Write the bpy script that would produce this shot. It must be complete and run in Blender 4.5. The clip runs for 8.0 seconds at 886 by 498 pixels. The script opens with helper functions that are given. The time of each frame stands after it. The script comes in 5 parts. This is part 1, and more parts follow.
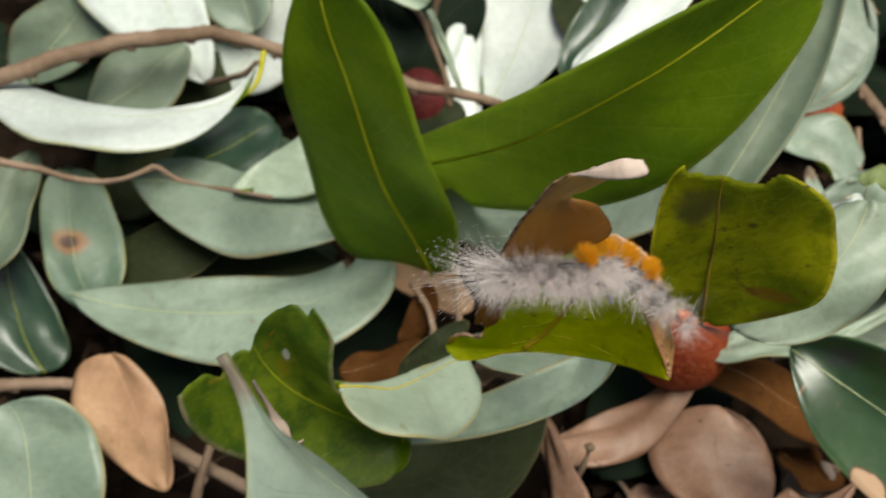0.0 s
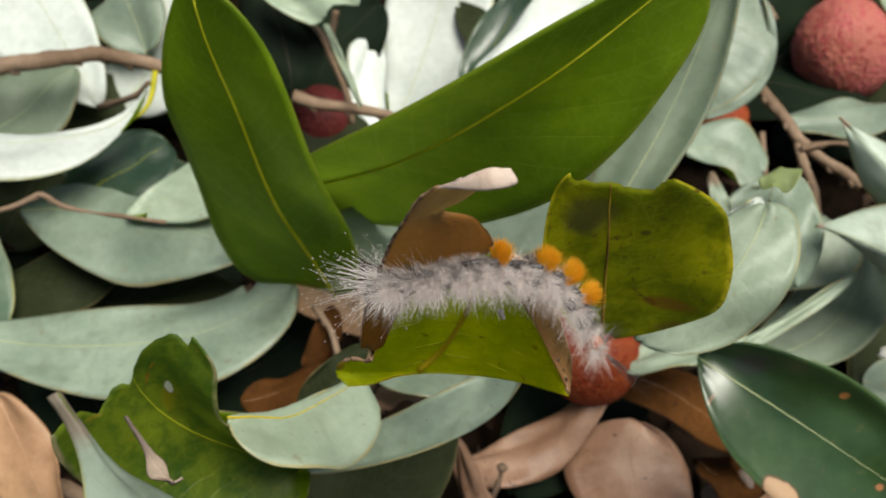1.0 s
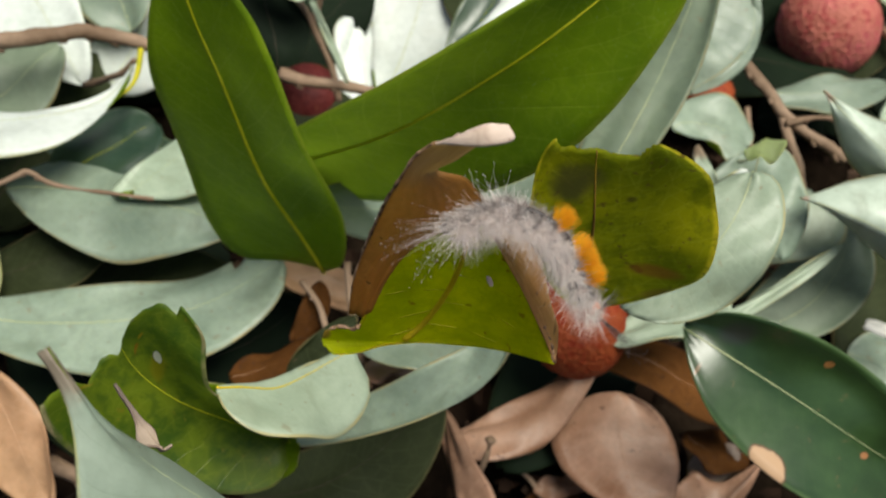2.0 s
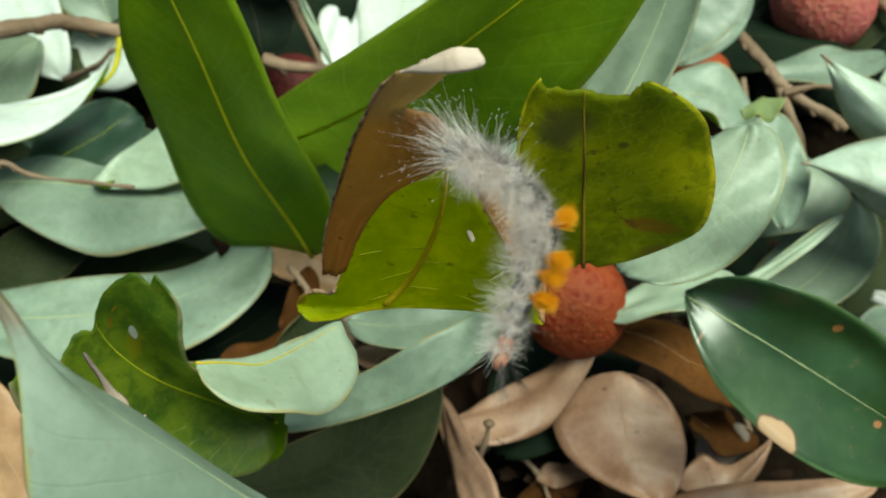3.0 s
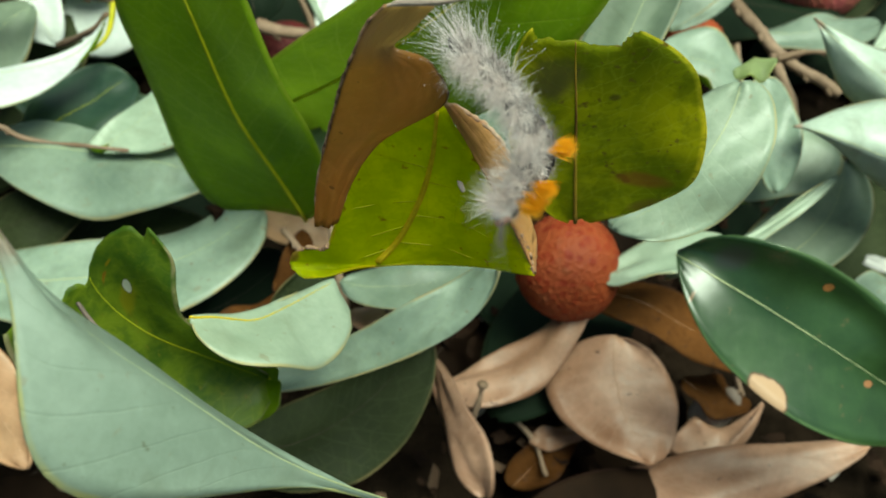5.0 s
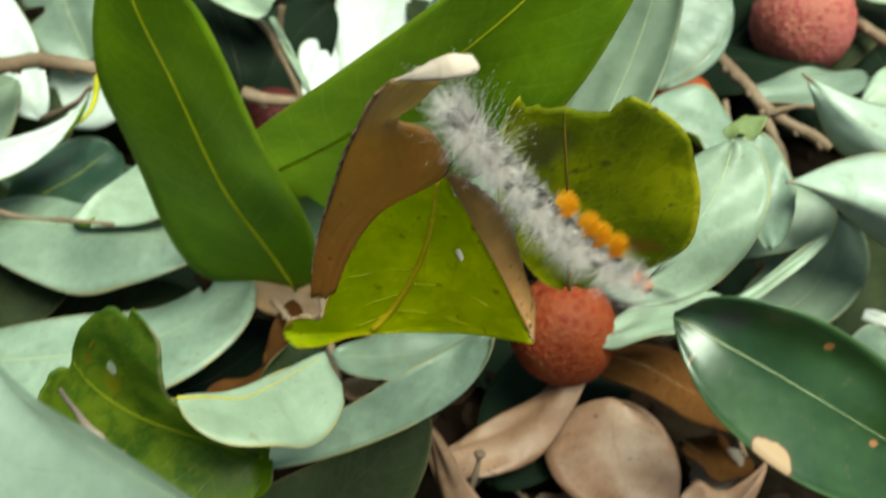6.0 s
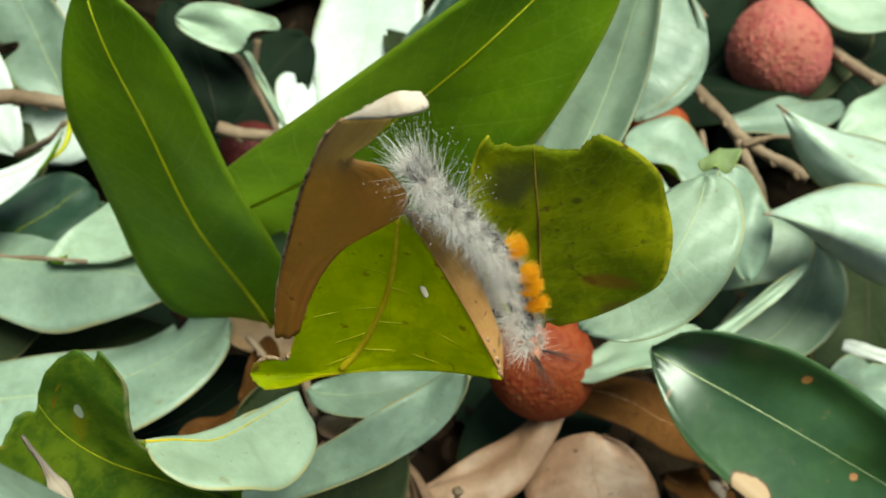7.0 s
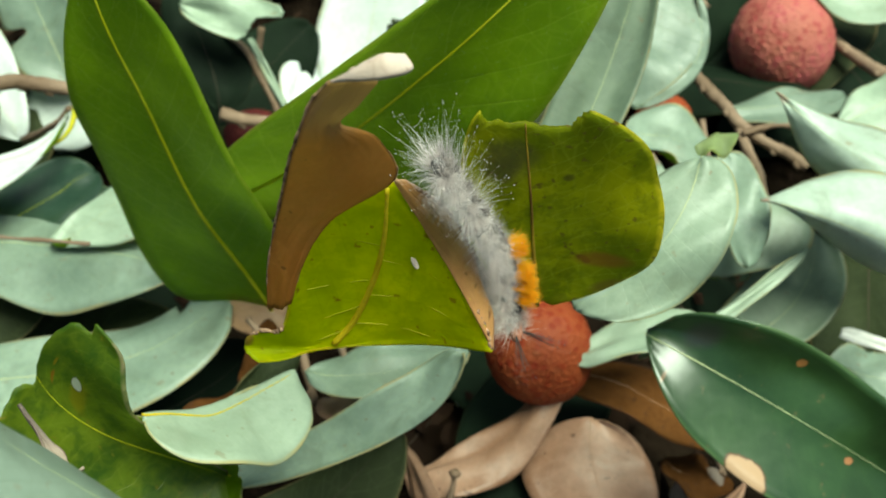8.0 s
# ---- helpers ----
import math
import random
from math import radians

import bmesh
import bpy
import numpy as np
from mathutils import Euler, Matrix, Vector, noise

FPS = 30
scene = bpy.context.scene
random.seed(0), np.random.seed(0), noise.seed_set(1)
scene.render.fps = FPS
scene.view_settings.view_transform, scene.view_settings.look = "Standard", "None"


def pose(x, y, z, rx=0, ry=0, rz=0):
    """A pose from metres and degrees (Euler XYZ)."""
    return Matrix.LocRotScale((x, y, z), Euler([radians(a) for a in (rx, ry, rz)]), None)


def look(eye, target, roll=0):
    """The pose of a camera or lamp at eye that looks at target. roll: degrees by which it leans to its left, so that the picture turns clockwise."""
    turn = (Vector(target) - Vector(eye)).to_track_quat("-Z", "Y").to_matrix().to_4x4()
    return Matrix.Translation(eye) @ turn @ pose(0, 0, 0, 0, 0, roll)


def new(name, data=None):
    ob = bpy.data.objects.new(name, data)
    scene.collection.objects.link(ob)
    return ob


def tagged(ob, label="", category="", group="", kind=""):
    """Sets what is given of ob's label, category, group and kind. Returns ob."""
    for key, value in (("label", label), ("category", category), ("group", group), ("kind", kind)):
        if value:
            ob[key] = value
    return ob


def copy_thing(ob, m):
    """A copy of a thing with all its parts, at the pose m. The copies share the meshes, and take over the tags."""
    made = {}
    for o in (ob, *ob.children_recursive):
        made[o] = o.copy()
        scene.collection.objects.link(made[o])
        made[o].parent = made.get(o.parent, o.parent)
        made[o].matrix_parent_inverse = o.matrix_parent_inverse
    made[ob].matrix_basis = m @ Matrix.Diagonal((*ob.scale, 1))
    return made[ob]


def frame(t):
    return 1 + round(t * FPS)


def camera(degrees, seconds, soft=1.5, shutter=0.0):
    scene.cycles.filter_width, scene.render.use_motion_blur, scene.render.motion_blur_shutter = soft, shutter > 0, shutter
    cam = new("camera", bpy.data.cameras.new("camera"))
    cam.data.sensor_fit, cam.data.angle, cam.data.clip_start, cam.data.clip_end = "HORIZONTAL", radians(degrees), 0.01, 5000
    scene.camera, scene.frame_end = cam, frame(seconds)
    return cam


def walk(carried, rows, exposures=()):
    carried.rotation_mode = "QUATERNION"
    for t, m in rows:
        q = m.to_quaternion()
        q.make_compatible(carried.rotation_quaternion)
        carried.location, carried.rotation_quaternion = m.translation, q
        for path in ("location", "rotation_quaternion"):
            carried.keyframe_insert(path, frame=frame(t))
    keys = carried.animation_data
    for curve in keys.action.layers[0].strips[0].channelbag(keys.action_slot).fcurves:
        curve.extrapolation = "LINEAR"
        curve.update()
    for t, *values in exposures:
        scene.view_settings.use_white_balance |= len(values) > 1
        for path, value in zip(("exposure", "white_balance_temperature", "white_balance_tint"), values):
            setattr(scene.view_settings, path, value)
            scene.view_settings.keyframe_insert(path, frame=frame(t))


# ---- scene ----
from mathutils import Quaternion

SOFT = 1.8
EXPOSURES = [(0.0, 0.40, 6790, 3), (2.8, 0.60, 6790, 3), (3.0, 0.62, 6600, -20), (4.7, 0.74, 6600, -20), (5.8, 0.85, 6600, -20), (8.0, 0.85, 6600, -20)]
cam = camera(44.02, 8.0, soft=SOFT, shutter=0.5)
EYE, TILT = 0.315, -64.0
PATH = [
    (0.0, 0.0000, 0.0000, 0.0000, 0.00, 0.00, 0.00),
    (0.5, 0.0060, 0.0034, 0.0010, 0.80, 1.49, -1.22),
    (1.0, 0.0085, 0.0079, -0.0004, 0.96, 2.14, -3.31),
    (1.5, 0.0062, 0.0067, -0.0010, -0.04, 1.35, -3.64),
    (1.7, 0.0070, 0.0060, -0.0009, 0.07, 1.67, -3.89),
    (2.8, 0.0105, 0.0150, -0.0150, 1.24, 4.14, -3.75),
    (3.0, 0.0112, 0.0157, -0.0144, 1.56, 4.28, -3.75),
    (3.5, 0.0122, 0.0151, -0.0137, 1.83, 4.13, -4.27),
    (4.0, 0.0117, 0.0138, -0.0140, 1.27, 4.08, -4.20),
    (4.5, 0.0121, 0.0138, -0.0178, 0.91, 4.29, -4.02),
    (4.7, 0.0119, 0.0139, -0.0192, 0.63, 4.25, -3.98),
    (5.8, 0.0106, 0.0181, -0.0172, 2.00, 5.26, -4.06),
    (6.0, 0.0122, 0.0187, -0.0165, 3.50, 5.82, -4.26),
    (6.5, 0.0159, 0.0198, -0.0146, 4.73, 6.49, -4.81),
    (7.0, 0.0150, 0.0201, -0.0147, 4.80, 6.38, -4.91),
    (7.5, 0.0151, 0.0201, -0.0153, 4.59, 6.18, -5.03),
    (8.0, 0.0171, 0.0185, -0.0187, 4.84, 5.98, -4.39),
]
walk(cam, [(t, pose(0, 0, EYE, TILT) @ pose(x, y, z, 90 + pitch, roll, yaw)) for t, x, y, z, pitch, roll, yaw in PATH], EXPOSURES)

# ---- light: an overcast sky with a broad soft sun ----
cam.data.dof.use_dof, cam.data.dof.focus_distance, cam.data.dof.aperture_fstop = True, 0.148, 42

world = bpy.data.worlds.new("sky")
scene.world = world
world.use_nodes = True
sky = world.node_tree.nodes.new("ShaderNodeTexSky")
sky.sky_type, sky.sun_disc = "NISHITA", False
sky.sun_elevation, sky.sun_rotation = radians(77), radians(82)
sky.air_density, sky.dust_density = 1.0, 4.0
back = world.node_tree.nodes["Background"]
world.node_tree.links.new(sky.outputs[0], back.inputs[0])
back.inputs[1].default_value = 0.05
lamp = bpy.data.lights.new("sun", "SUN")
lamp.energy, lamp.angle, lamp.color = 3.4, radians(32), (1.0, 0.97, 0.92)
sun = new("sun", lamp)
sun.matrix_world = look((0.28, 0.04, 1.2), (0, 0, 0))


# ---- materials ----
class Nodes:
    """A material's node tree, with short ways to add and join nodes."""

    def __init__(self, name):
        self.mat = bpy.data.materials.new(name)
        self.mat.use_nodes = True
        self.tree = self.mat.node_tree
        self.bsdf = self.tree.nodes["Principled BSDF"]
        self.out = self.tree.nodes["Material Output"]
        self.coord = self.tree.nodes.new("ShaderNodeTexCoord")
        self.info = self.tree.nodes.new("ShaderNodeObjectInfo")

    def put(self, socket, value):
        if isinstance(value, bpy.types.NodeSocket):
            self.tree.links.new(value, socket)
        elif isinstance(value, tuple):
            socket.default_value = (*value, 1) if len(value) == 3 and socket.type == "RGBA" else value
        else:
            socket.default_value = value

    def noise(self, scale, detail=3, rough=0.55, vector=None, distort=0.0):
        n = self.tree.nodes.new("ShaderNodeTexNoise")
        self.put(n.inputs["Vector"], vector or self.coord.outputs["Object"])
        n.inputs["Scale"].default_value, n.inputs["Detail"].default_value = scale, detail
        n.inputs["Roughness"].default_value, n.inputs["Distortion"].default_value = rough, distort
        return n.outputs["Fac"]

    def cells(self, scale, vector=None):
        n = self.tree.nodes.new("ShaderNodeTexVoronoi")
        self.put(n.inputs["Vector"], vector or self.coord.outputs["Object"])
        n.inputs["Scale"].default_value = scale
        return n.outputs["Distance"]

    def calc(self, op, a, b=0.0, c=0.0):
        n = self.tree.nodes.new("ShaderNodeMath")
        n.operation = op
        for socket, value in zip(n.inputs, (a, b, c)):
            self.put(socket, value)
        return n.outputs[0]

    def span(self, value, lo, hi, to_lo=0.0, to_hi=1.0):
        n = self.tree.nodes.new("ShaderNodeMapRange")
        n.interpolation_type = "SMOOTHSTEP"
        for socket, v in zip(n.inputs, (value, lo, hi, to_lo, to_hi)):
            self.put(socket, v)
        return n.outputs[0]

    def mix(self, fac, a, b, mode="MIX"):
        n = self.tree.nodes.new("ShaderNodeMix")
        n.data_type, n.blend_type = "RGBA", mode
        self.put(n.inputs[0], fac)
        self.put(n.inputs[6], a)
        self.put(n.inputs[7], b)
        return n.outputs[2]

    def bump(self, height, distance, strength=1.0):
        n = self.tree.nodes.new("ShaderNodeBump")
        self.put(n.inputs["Height"], height)
        n.inputs["Distance"].default_value, n.inputs["Strength"].default_value = distance, strength
        self.put(self.bsdf.inputs["Normal"], n.outputs[0])
        return n.outputs[0]

    def uv(self):
        n = self.tree.nodes.new("ShaderNodeSeparateXYZ")
        self.put(n.inputs[0], self.coord.outputs["UV"])
        return n.outputs[0], self.calc("MULTIPLY_ADD", n.outputs[1], 2.0, -1.0)


def leaf_material(name, low, high, vein, rim, rough, spots=None, spot_from=0.66, glow=0.25, vein_mix=0.35, coat=0.0, dead=(), fleck=0.0, mottle=0.0, spec=0.45, smudge=0.0):
    n = Nodes(name)
    u, v = n.uv()
    side = n.calc("ABSOLUTE", v)
    shift = n.calc("MULTIPLY", n.info.outputs["Random"], 40.0)
    move = n.tree.nodes.new("ShaderNodeVectorMath")
    n.put(move.inputs[0], n.coord.outputs["Object"])
    n.put(move.inputs[1], shift)
    place = move.outputs[0]
    broad = n.noise(38, 3, vector=place)
    fine = n.noise(520, 4, 0.65, vector=place)
    colour = n.mix(n.span(broad, 0.3, 0.7), low, high)
    tone = n.span(n.info.outputs["Random"], 0, 1, 0.82, 1.14)
    colour = n.mix(1.0, colour, n.mix(n.span(fine, 0.25, 0.75), (0.90, 0.91, 0.90), (1.08, 1.07, 1.08)), "MULTIPLY")
    grey_tone = n.tree.nodes.new("ShaderNodeCombineColor")
    for socket in grey_tone.inputs[:3]:
        n.put(socket, tone)
    colour = n.mix(1.0, colour, grey_tone.outputs[0], "MULTIPLY")
    # side veins run outwards and forwards from the midrib
    wobble = n.calc("MULTIPLY", n.noise(90, 2, vector=place), 0.35)
    phase = n.calc("ADD", n.calc("MULTIPLY_ADD", u, 11.0, n.calc("MULTIPLY", side, -2.2)), wobble)
    line = n.span(n.calc("ABSOLUTE", n.calc("SUBTRACT", n.calc("FRACT", phase), 0.5)), 0.0, 0.045, 1.0, 0.0)
    mesh = n.tree.nodes.new("ShaderNodeTexVoronoi")
    mesh.feature = "DISTANCE_TO_EDGE"
    n.put(mesh.inputs["Vector"], place)
    mesh.inputs["Scale"].default_value = 260
    net = n.span(mesh.outputs["Distance"], 0.0, 0.07, 1.0, 0.0)
    colour = n.mix(n.calc("MULTIPLY", line, vein_mix), colour, vein)
    colour = n.mix(n.calc("MULTIPLY", net, vein_mix * 0.6), colour, vein)
    if smudge:
        stain = tuple(c * k for c, k in zip(low, (0.66, 0.60, 0.52)))
        colour = n.mix(n.span(n.noise(75, 5, 0.65, place, 0.7), 0.50, 0.68, 0.0, smudge), colour, stain)
        colour = n.mix(n.span(n.noise(330, 3, 0.6, place, 0.3), 0.66, 0.72, 0.0, smudge), colour, (0.20, 0.13, 0.06))
    edge = n.calc("MULTIPLY", n.span(side, 0.95, 0.985, 0.0, 0.85), n.span(n.noise(110, 3, 0.6, place), 0.36, 0.56, 0.3, 1.0))
    colour = n.mix(edge, colour, rim)
    if spots:
        colour = n.mix(n.span(n.noise(120, 3, 0.6, place), 0.48, 0.66, 0.0, mottle), colour, low)
        if mottle:
            colour = n.mix(n.span(n.noise(430, 4, 0.65, place, 0.6), 0.5, 0.64, 0.0, mottle * 0.7), colour, low)
            colour = n.mix(n.span(n.noise(300, 4, 0.65, place, 0.8), 0.54, 0.68, 0.0, mottle * 0.6), colour, high)
        blot = n.span(n.noise(150, 3, 0.6, place, 0.4), spot_from, spot_from + 0.06)
        colour = n.mix(blot, colour, spots)
        speck = n.span(n.noise(620, 2, 0.5, place), spot_from + 0.0, spot_from + 0.05)
        colour = n.mix(n.calc("MULTIPLY", speck, 0.8), colour, spots)
    for du, dv, ru, rv, tint in dead:
        ring = n.calc("ADD", n.calc("POWER", n.calc("DIVIDE", n.calc("SUBTRACT", u, du), ru), 2.0), n.calc("POWER", n.calc("DIVIDE", n.calc("SUBTRACT", v, dv), rv), 2.0))
        ring = n.calc("ADD", ring, n.calc("MULTIPLY_ADD", n.noise(200, 4, vector=place), 1.3, -0.65))
        if sum(tint) > 0.5 and rv < 2:
            colour = n.mix(n.span(ring, 0.9, 1.15, 1.0, 0.0), colour, (0.10, 0.05, 0.02))
        colour = n.mix(n.span(ring, 0.75, 0.95, 1.0, 0.0) if sum(tint) > 0.5 and rv < 2 else n.span(ring, 0.1, 1.4, 0.85, 0.0), colour, tint)
    if fleck:
        dust = n.span(n.noise(1500, 2, 0.5, place), 0.66, 0.72)
        colour = n.mix(n.calc("MULTIPLY", dust, fleck), colour, (0.8, 0.8, 0.75))
    n.put(n.bsdf.inputs["Base Color"], colour)
    n.put(n.bsdf.inputs["Roughness"], n.span(fine, 0.2, 0.8, rough - 0.08, rough + 0.1))
    n.bsdf.inputs["Specular IOR Level"].default_value = spec
    n.bsdf.inputs["Coat Weight"].default_value, n.bsdf.inputs["Coat Roughness"].default_value = coat, 0.3
    height = n.calc("ADD", n.calc("MULTIPLY", fine, 0.5), n.calc("MULTIPLY", line, -1.5 * vein_mix))
    n.bump(height, 0.0003, 0.5)
    thin = n.tree.nodes.new("ShaderNodeBsdfTranslucent")
    # light passes both skins of the blade, so each takes the root of the colour
    root = n.tree.nodes.new("ShaderNodeGamma")
    n.put(root.inputs[0], n.mix(1.0, colour, (1.0, 1.15, 0.55), "MULTIPLY"))
    root.inputs[1].default_value = 0.5
    n.put(thin.inputs["Color"], root.outputs[0])
    both = n.tree.nodes.new("ShaderNodeMixShader")
    both.inputs[0].default_value = glow
    n.put(both.inputs[1], n.bsdf.outputs[0])
    n.put(both.inputs[2], thin.outputs[0])
    n.put(n.out.inputs["Surface"], both.outputs[0])
    return n.mat


def plain_material(name, low, high, scale, rough, relief=0.0, relief_scale=300, spec=0.4, glow=0.0):
    n = Nodes(name)
    colour = n.mix(n.span(n.noise(scale, 4), 0.3, 0.7), low, high)
    colour = n.mix(1.0, colour, n.mix(n.noise(scale * 9, 3), (0.75, 0.75, 0.75), (1.2, 1.2, 1.2)), "MULTIPLY")
    n.put(n.bsdf.inputs["Base Color"], colour)
    n.bsdf.inputs["Roughness"].default_value = rough
    n.bsdf.inputs["Specular IOR Level"].default_value = spec
    if relief:
        n.bump(n.noise(relief_scale, 4), relief)
    if glow:
        thin = n.tree.nodes.new("ShaderNodeBsdfTranslucent")
        n.put(thin.inputs["Color"], colour)
        both = n.tree.nodes.new("ShaderNodeMixShader")
        both.inputs[0].default_value = glow
        n.put(both.inputs[1], n.bsdf.outputs[0])
        n.put(both.inputs[2], thin.outputs[0])
        n.put(n.out.inputs["Surface"], both.outputs[0])
    return n.mat


PALE = leaf_material("pale_underside", (0.28, 0.35, 0.255), (0.375, 0.445, 0.335), (0.50, 0.56, 0.40), (0.42, 0.35, 0.15), 0.40, glow=0.12, vein_mix=0.12, spots=(0.22, 0.17, 0.10), spot_from=0.715, mottle=0.35, smudge=0.42)
# pale underside, greyed in colour for leaves turned from the light
PALE_MID = leaf_material("half_lit_underside", (0.175, 0.23, 0.175), (0.26, 0.32, 0.25), (0.34, 0.40, 0.24), (0.36, 0.28, 0.12), 0.40, glow=0.12, vein_mix=0.18, spots=(0.17, 0.12, 0.07), spot_from=0.705, mottle=0.35, smudge=0.42)
PALE_ROT = leaf_material("underside_with_rot", (0.09, 0.145, 0.095), (0.15, 0.205, 0.145), (0.24, 0.28, 0.18), (0.36, 0.34, 0.13), 0.5, glow=0.12, vein_mix=0.18, dead=((0.55, -0.1, 0.1, 0.5, (0.28, 0.10, 0.028)), (0.55, -0.1, 0.05, 0.28, (0.015, 0.01, 0.008))))
# pale underside whitened: the sky's sheen is put into the colour
PALE_BRIGHT = leaf_material("brightly_lit_underside", (0.56, 0.61, 0.575), (0.71, 0.75, 0.715), (0.60, 0.65, 0.52), (0.44, 0.42, 0.18), 0.42, glow=0.12, vein_mix=0.15, spots=(0.30, 0.25, 0.16), spot_from=0.78, smudge=0.18)
PALE_DEAD = leaf_material("pale_underside_dead_tip", (0.215, 0.275, 0.215), (0.30, 0.365, 0.295), (0.15, 0.20, 0.13), (0.36, 0.34, 0.12), 0.5, glow=0.12, vein_mix=0.14, spots=(0.12, 0.13, 0.08), spot_from=0.70, mottle=0.3, dead=((1.0, 0.0, 0.13, 3.0, (0.21, 0.155, 0.115)),), smudge=0.35)
PALE_BASE = leaf_material("pale_underside_brown_base", (0.34, 0.405, 0.33), (0.46, 0.53, 0.45), (0.52, 0.58, 0.42), (0.42, 0.35, 0.15), 0.40, glow=0.1, vein_mix=0.1, dead=((0.0, 0.0, 0.075, 3.0, (0.36, 0.20, 0.15)),), smudge=0.42)
UNDER = leaf_material("thin_underside", (0.36, 0.42, 0.22), (0.48, 0.54, 0.30), (0.50, 0.56, 0.30), (0.42, 0.40, 0.16), 0.5, glow=0.68, vein_mix=0.2)
PALE_TIP = leaf_material("pale_underside_pink_tip", (0.22, 0.27, 0.20), (0.32, 0.37, 0.29), (0.40, 0.44, 0.30), (0.34, 0.30, 0.14), 0.5, glow=0.1, vein_mix=0.1, dead=((1.0, 0.0, 0.34, 4.0, (0.24, 0.15, 0.10)),))
# pale underside darkened in colour for leaves that others shade
PALE_SHADED = leaf_material("shaded_underside", (0.125, 0.165, 0.115), (0.20, 0.25, 0.17), (0.28, 0.32, 0.20), (0.25, 0.20, 0.08), 0.5, glow=0.12, vein_mix=0.1, spots=(0.13, 0.10, 0.08), spot_from=0.72, smudge=0.35)
# underside with its shade put into the colour, for leaves under others
DEEP = leaf_material("shade_darkened_underside", (0.018, 0.024, 0.009), (0.032, 0.04, 0.016), (0.06, 0.068, 0.03), (0.14, 0.11, 0.05), 0.65, spec=0.12, glow=0.1, spots=(0.09, 0.05, 0.03), spot_from=0.74)
# dead brown with the shade of the gaps put into its colour
BROWN_DEEP = leaf_material("shade_darkened_brown", (0.05, 0.019, 0.005), (0.105, 0.042, 0.012), (0.12, 0.055, 0.02), (0.06, 0.03, 0.02), 0.8, spec=0.04, spots=(0.05, 0.025, 0.015), spot_from=0.64, glow=0.08, mottle=0.5)
# near-black leaf colours, painted so dark to stand for shade in the gaps
SHADE_BROWN = leaf_material("shade_brown", (0.007, 0.004, 0.0025), (0.022, 0.012, 0.007), (0.03, 0.017, 0.01), (0.02, 0.01, 0.008), 0.8, glow=0.05, vein_mix=0.1, spec=0.05)
SHADE_GREEN = leaf_material("shade_green", (0.005, 0.010, 0.005), (0.012, 0.022, 0.011), (0.02, 0.03, 0.016), (0.02, 0.026, 0.012), 0.75, glow=0.05, vein_mix=0.1, spec=0.1)
GREEN = leaf_material("green_upper_side", (0.092, 0.165, 0.005), (0.185, 0.285, 0.007), (0.30, 0.37, 0.03), (0.26, 0.32, 0.03), 0.40, glow=0.6, vein_mix=0.30, fleck=0.04, spec=0.25, spots=(0.10, 0.13, 0.01), spot_from=0.80, mottle=0.4)
GREEN_SPOT = leaf_material("green_upper_side_specked", (0.035, 0.08, 0.008), (0.155, 0.205, 0.012), (0.30, 0.33, 0.03), (0.36, 0.28, 0.18), 0.42, spots=(0.20, 0.17, 0.015), spot_from=0.68, glow=0.5, mottle=0.8, spec=0.3, vein_mix=0.25, dead=((0.81, 0.18, 0.02, 0.07, (0.28, 0.09, 0.01)), (0.84, 0.29, 0.014, 0.05, (0.30, 0.17, 0.01)), (0.60, 0.30, 0.06, 0.24, (0.25, 0.21, 0.01)), (0.64, 0.42, 0.045, 0.07, (0.66, 0.64, 0.60))))
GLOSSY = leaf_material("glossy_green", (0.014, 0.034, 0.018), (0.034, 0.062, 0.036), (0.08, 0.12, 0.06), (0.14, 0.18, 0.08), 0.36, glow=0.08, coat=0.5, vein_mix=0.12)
GLOSSY_DEAD = leaf_material("glossy_green_dead_patch", (0.016, 0.042, 0.010), (0.036, 0.078, 0.020), (0.10, 0.17, 0.05), (0.09, 0.15, 0.05), 0.36, glow=0.08, coat=1.0, vein_mix=0.06, spec=0.5, spots=(0.30, 0.13, 0.04), spot_from=0.77, dead=((0.50, 0.93, 0.062, 0.2, (0.46, 0.29, 0.17)), (0.44, -0.72, 0.014, 0.07, (0.40, 0.17, 0.05)), (0.74, 0.15, 0.014, 0.07, (0.34, 0.15, 0.06)), (0.15, -0.5, 0.06, 0.35, (0.035, 0.035, 0.03)), (0.13, 0.8, 0.008, 0.2, (0.25, 0.15, 0.09))), smudge=0.35)
OLIVE = leaf_material("olive_yellowing", (0.12, 0.13, 0.003), (0.47, 0.42, 0.006), (0.55, 0.50, 0.03), (0.78, 0.60, 0.03), 0.42, spots=(0.13, 0.07, 0.012), spot_from=0.66, glow=0.68, vein_mix=0.30, mottle=0.75, spec=0.3, dead=((0.27, 0.66, 0.045, 0.26, (0.26, 0.07, 0.012)), (0.82, -0.28, 0.10, 0.42, (0.06, 0.045, 0.02)), (0.74, 0.36, 0.02, 0.06, (0.08, 0.05, 0.01)), (0.12, 0.95, 0.05, 0.2, (0.20, 0.10, 0.015))))
OLIVE2 = leaf_material("mottled_yellow_green", (0.47, 0.50, 0.006), (0.86, 0.78, 0.012), (0.30, 0.32, 0.01), (0.62, 0.38, 0.02), 0.42, spots=(0.30, 0.15, 0.01), spot_from=0.69, glow=0.70, vein_mix=0.16, mottle=0.7, spec=0.3, dead=((0.02, 0.75, 0.05, 0.45, (0.24, 0.11, 0.03)),))
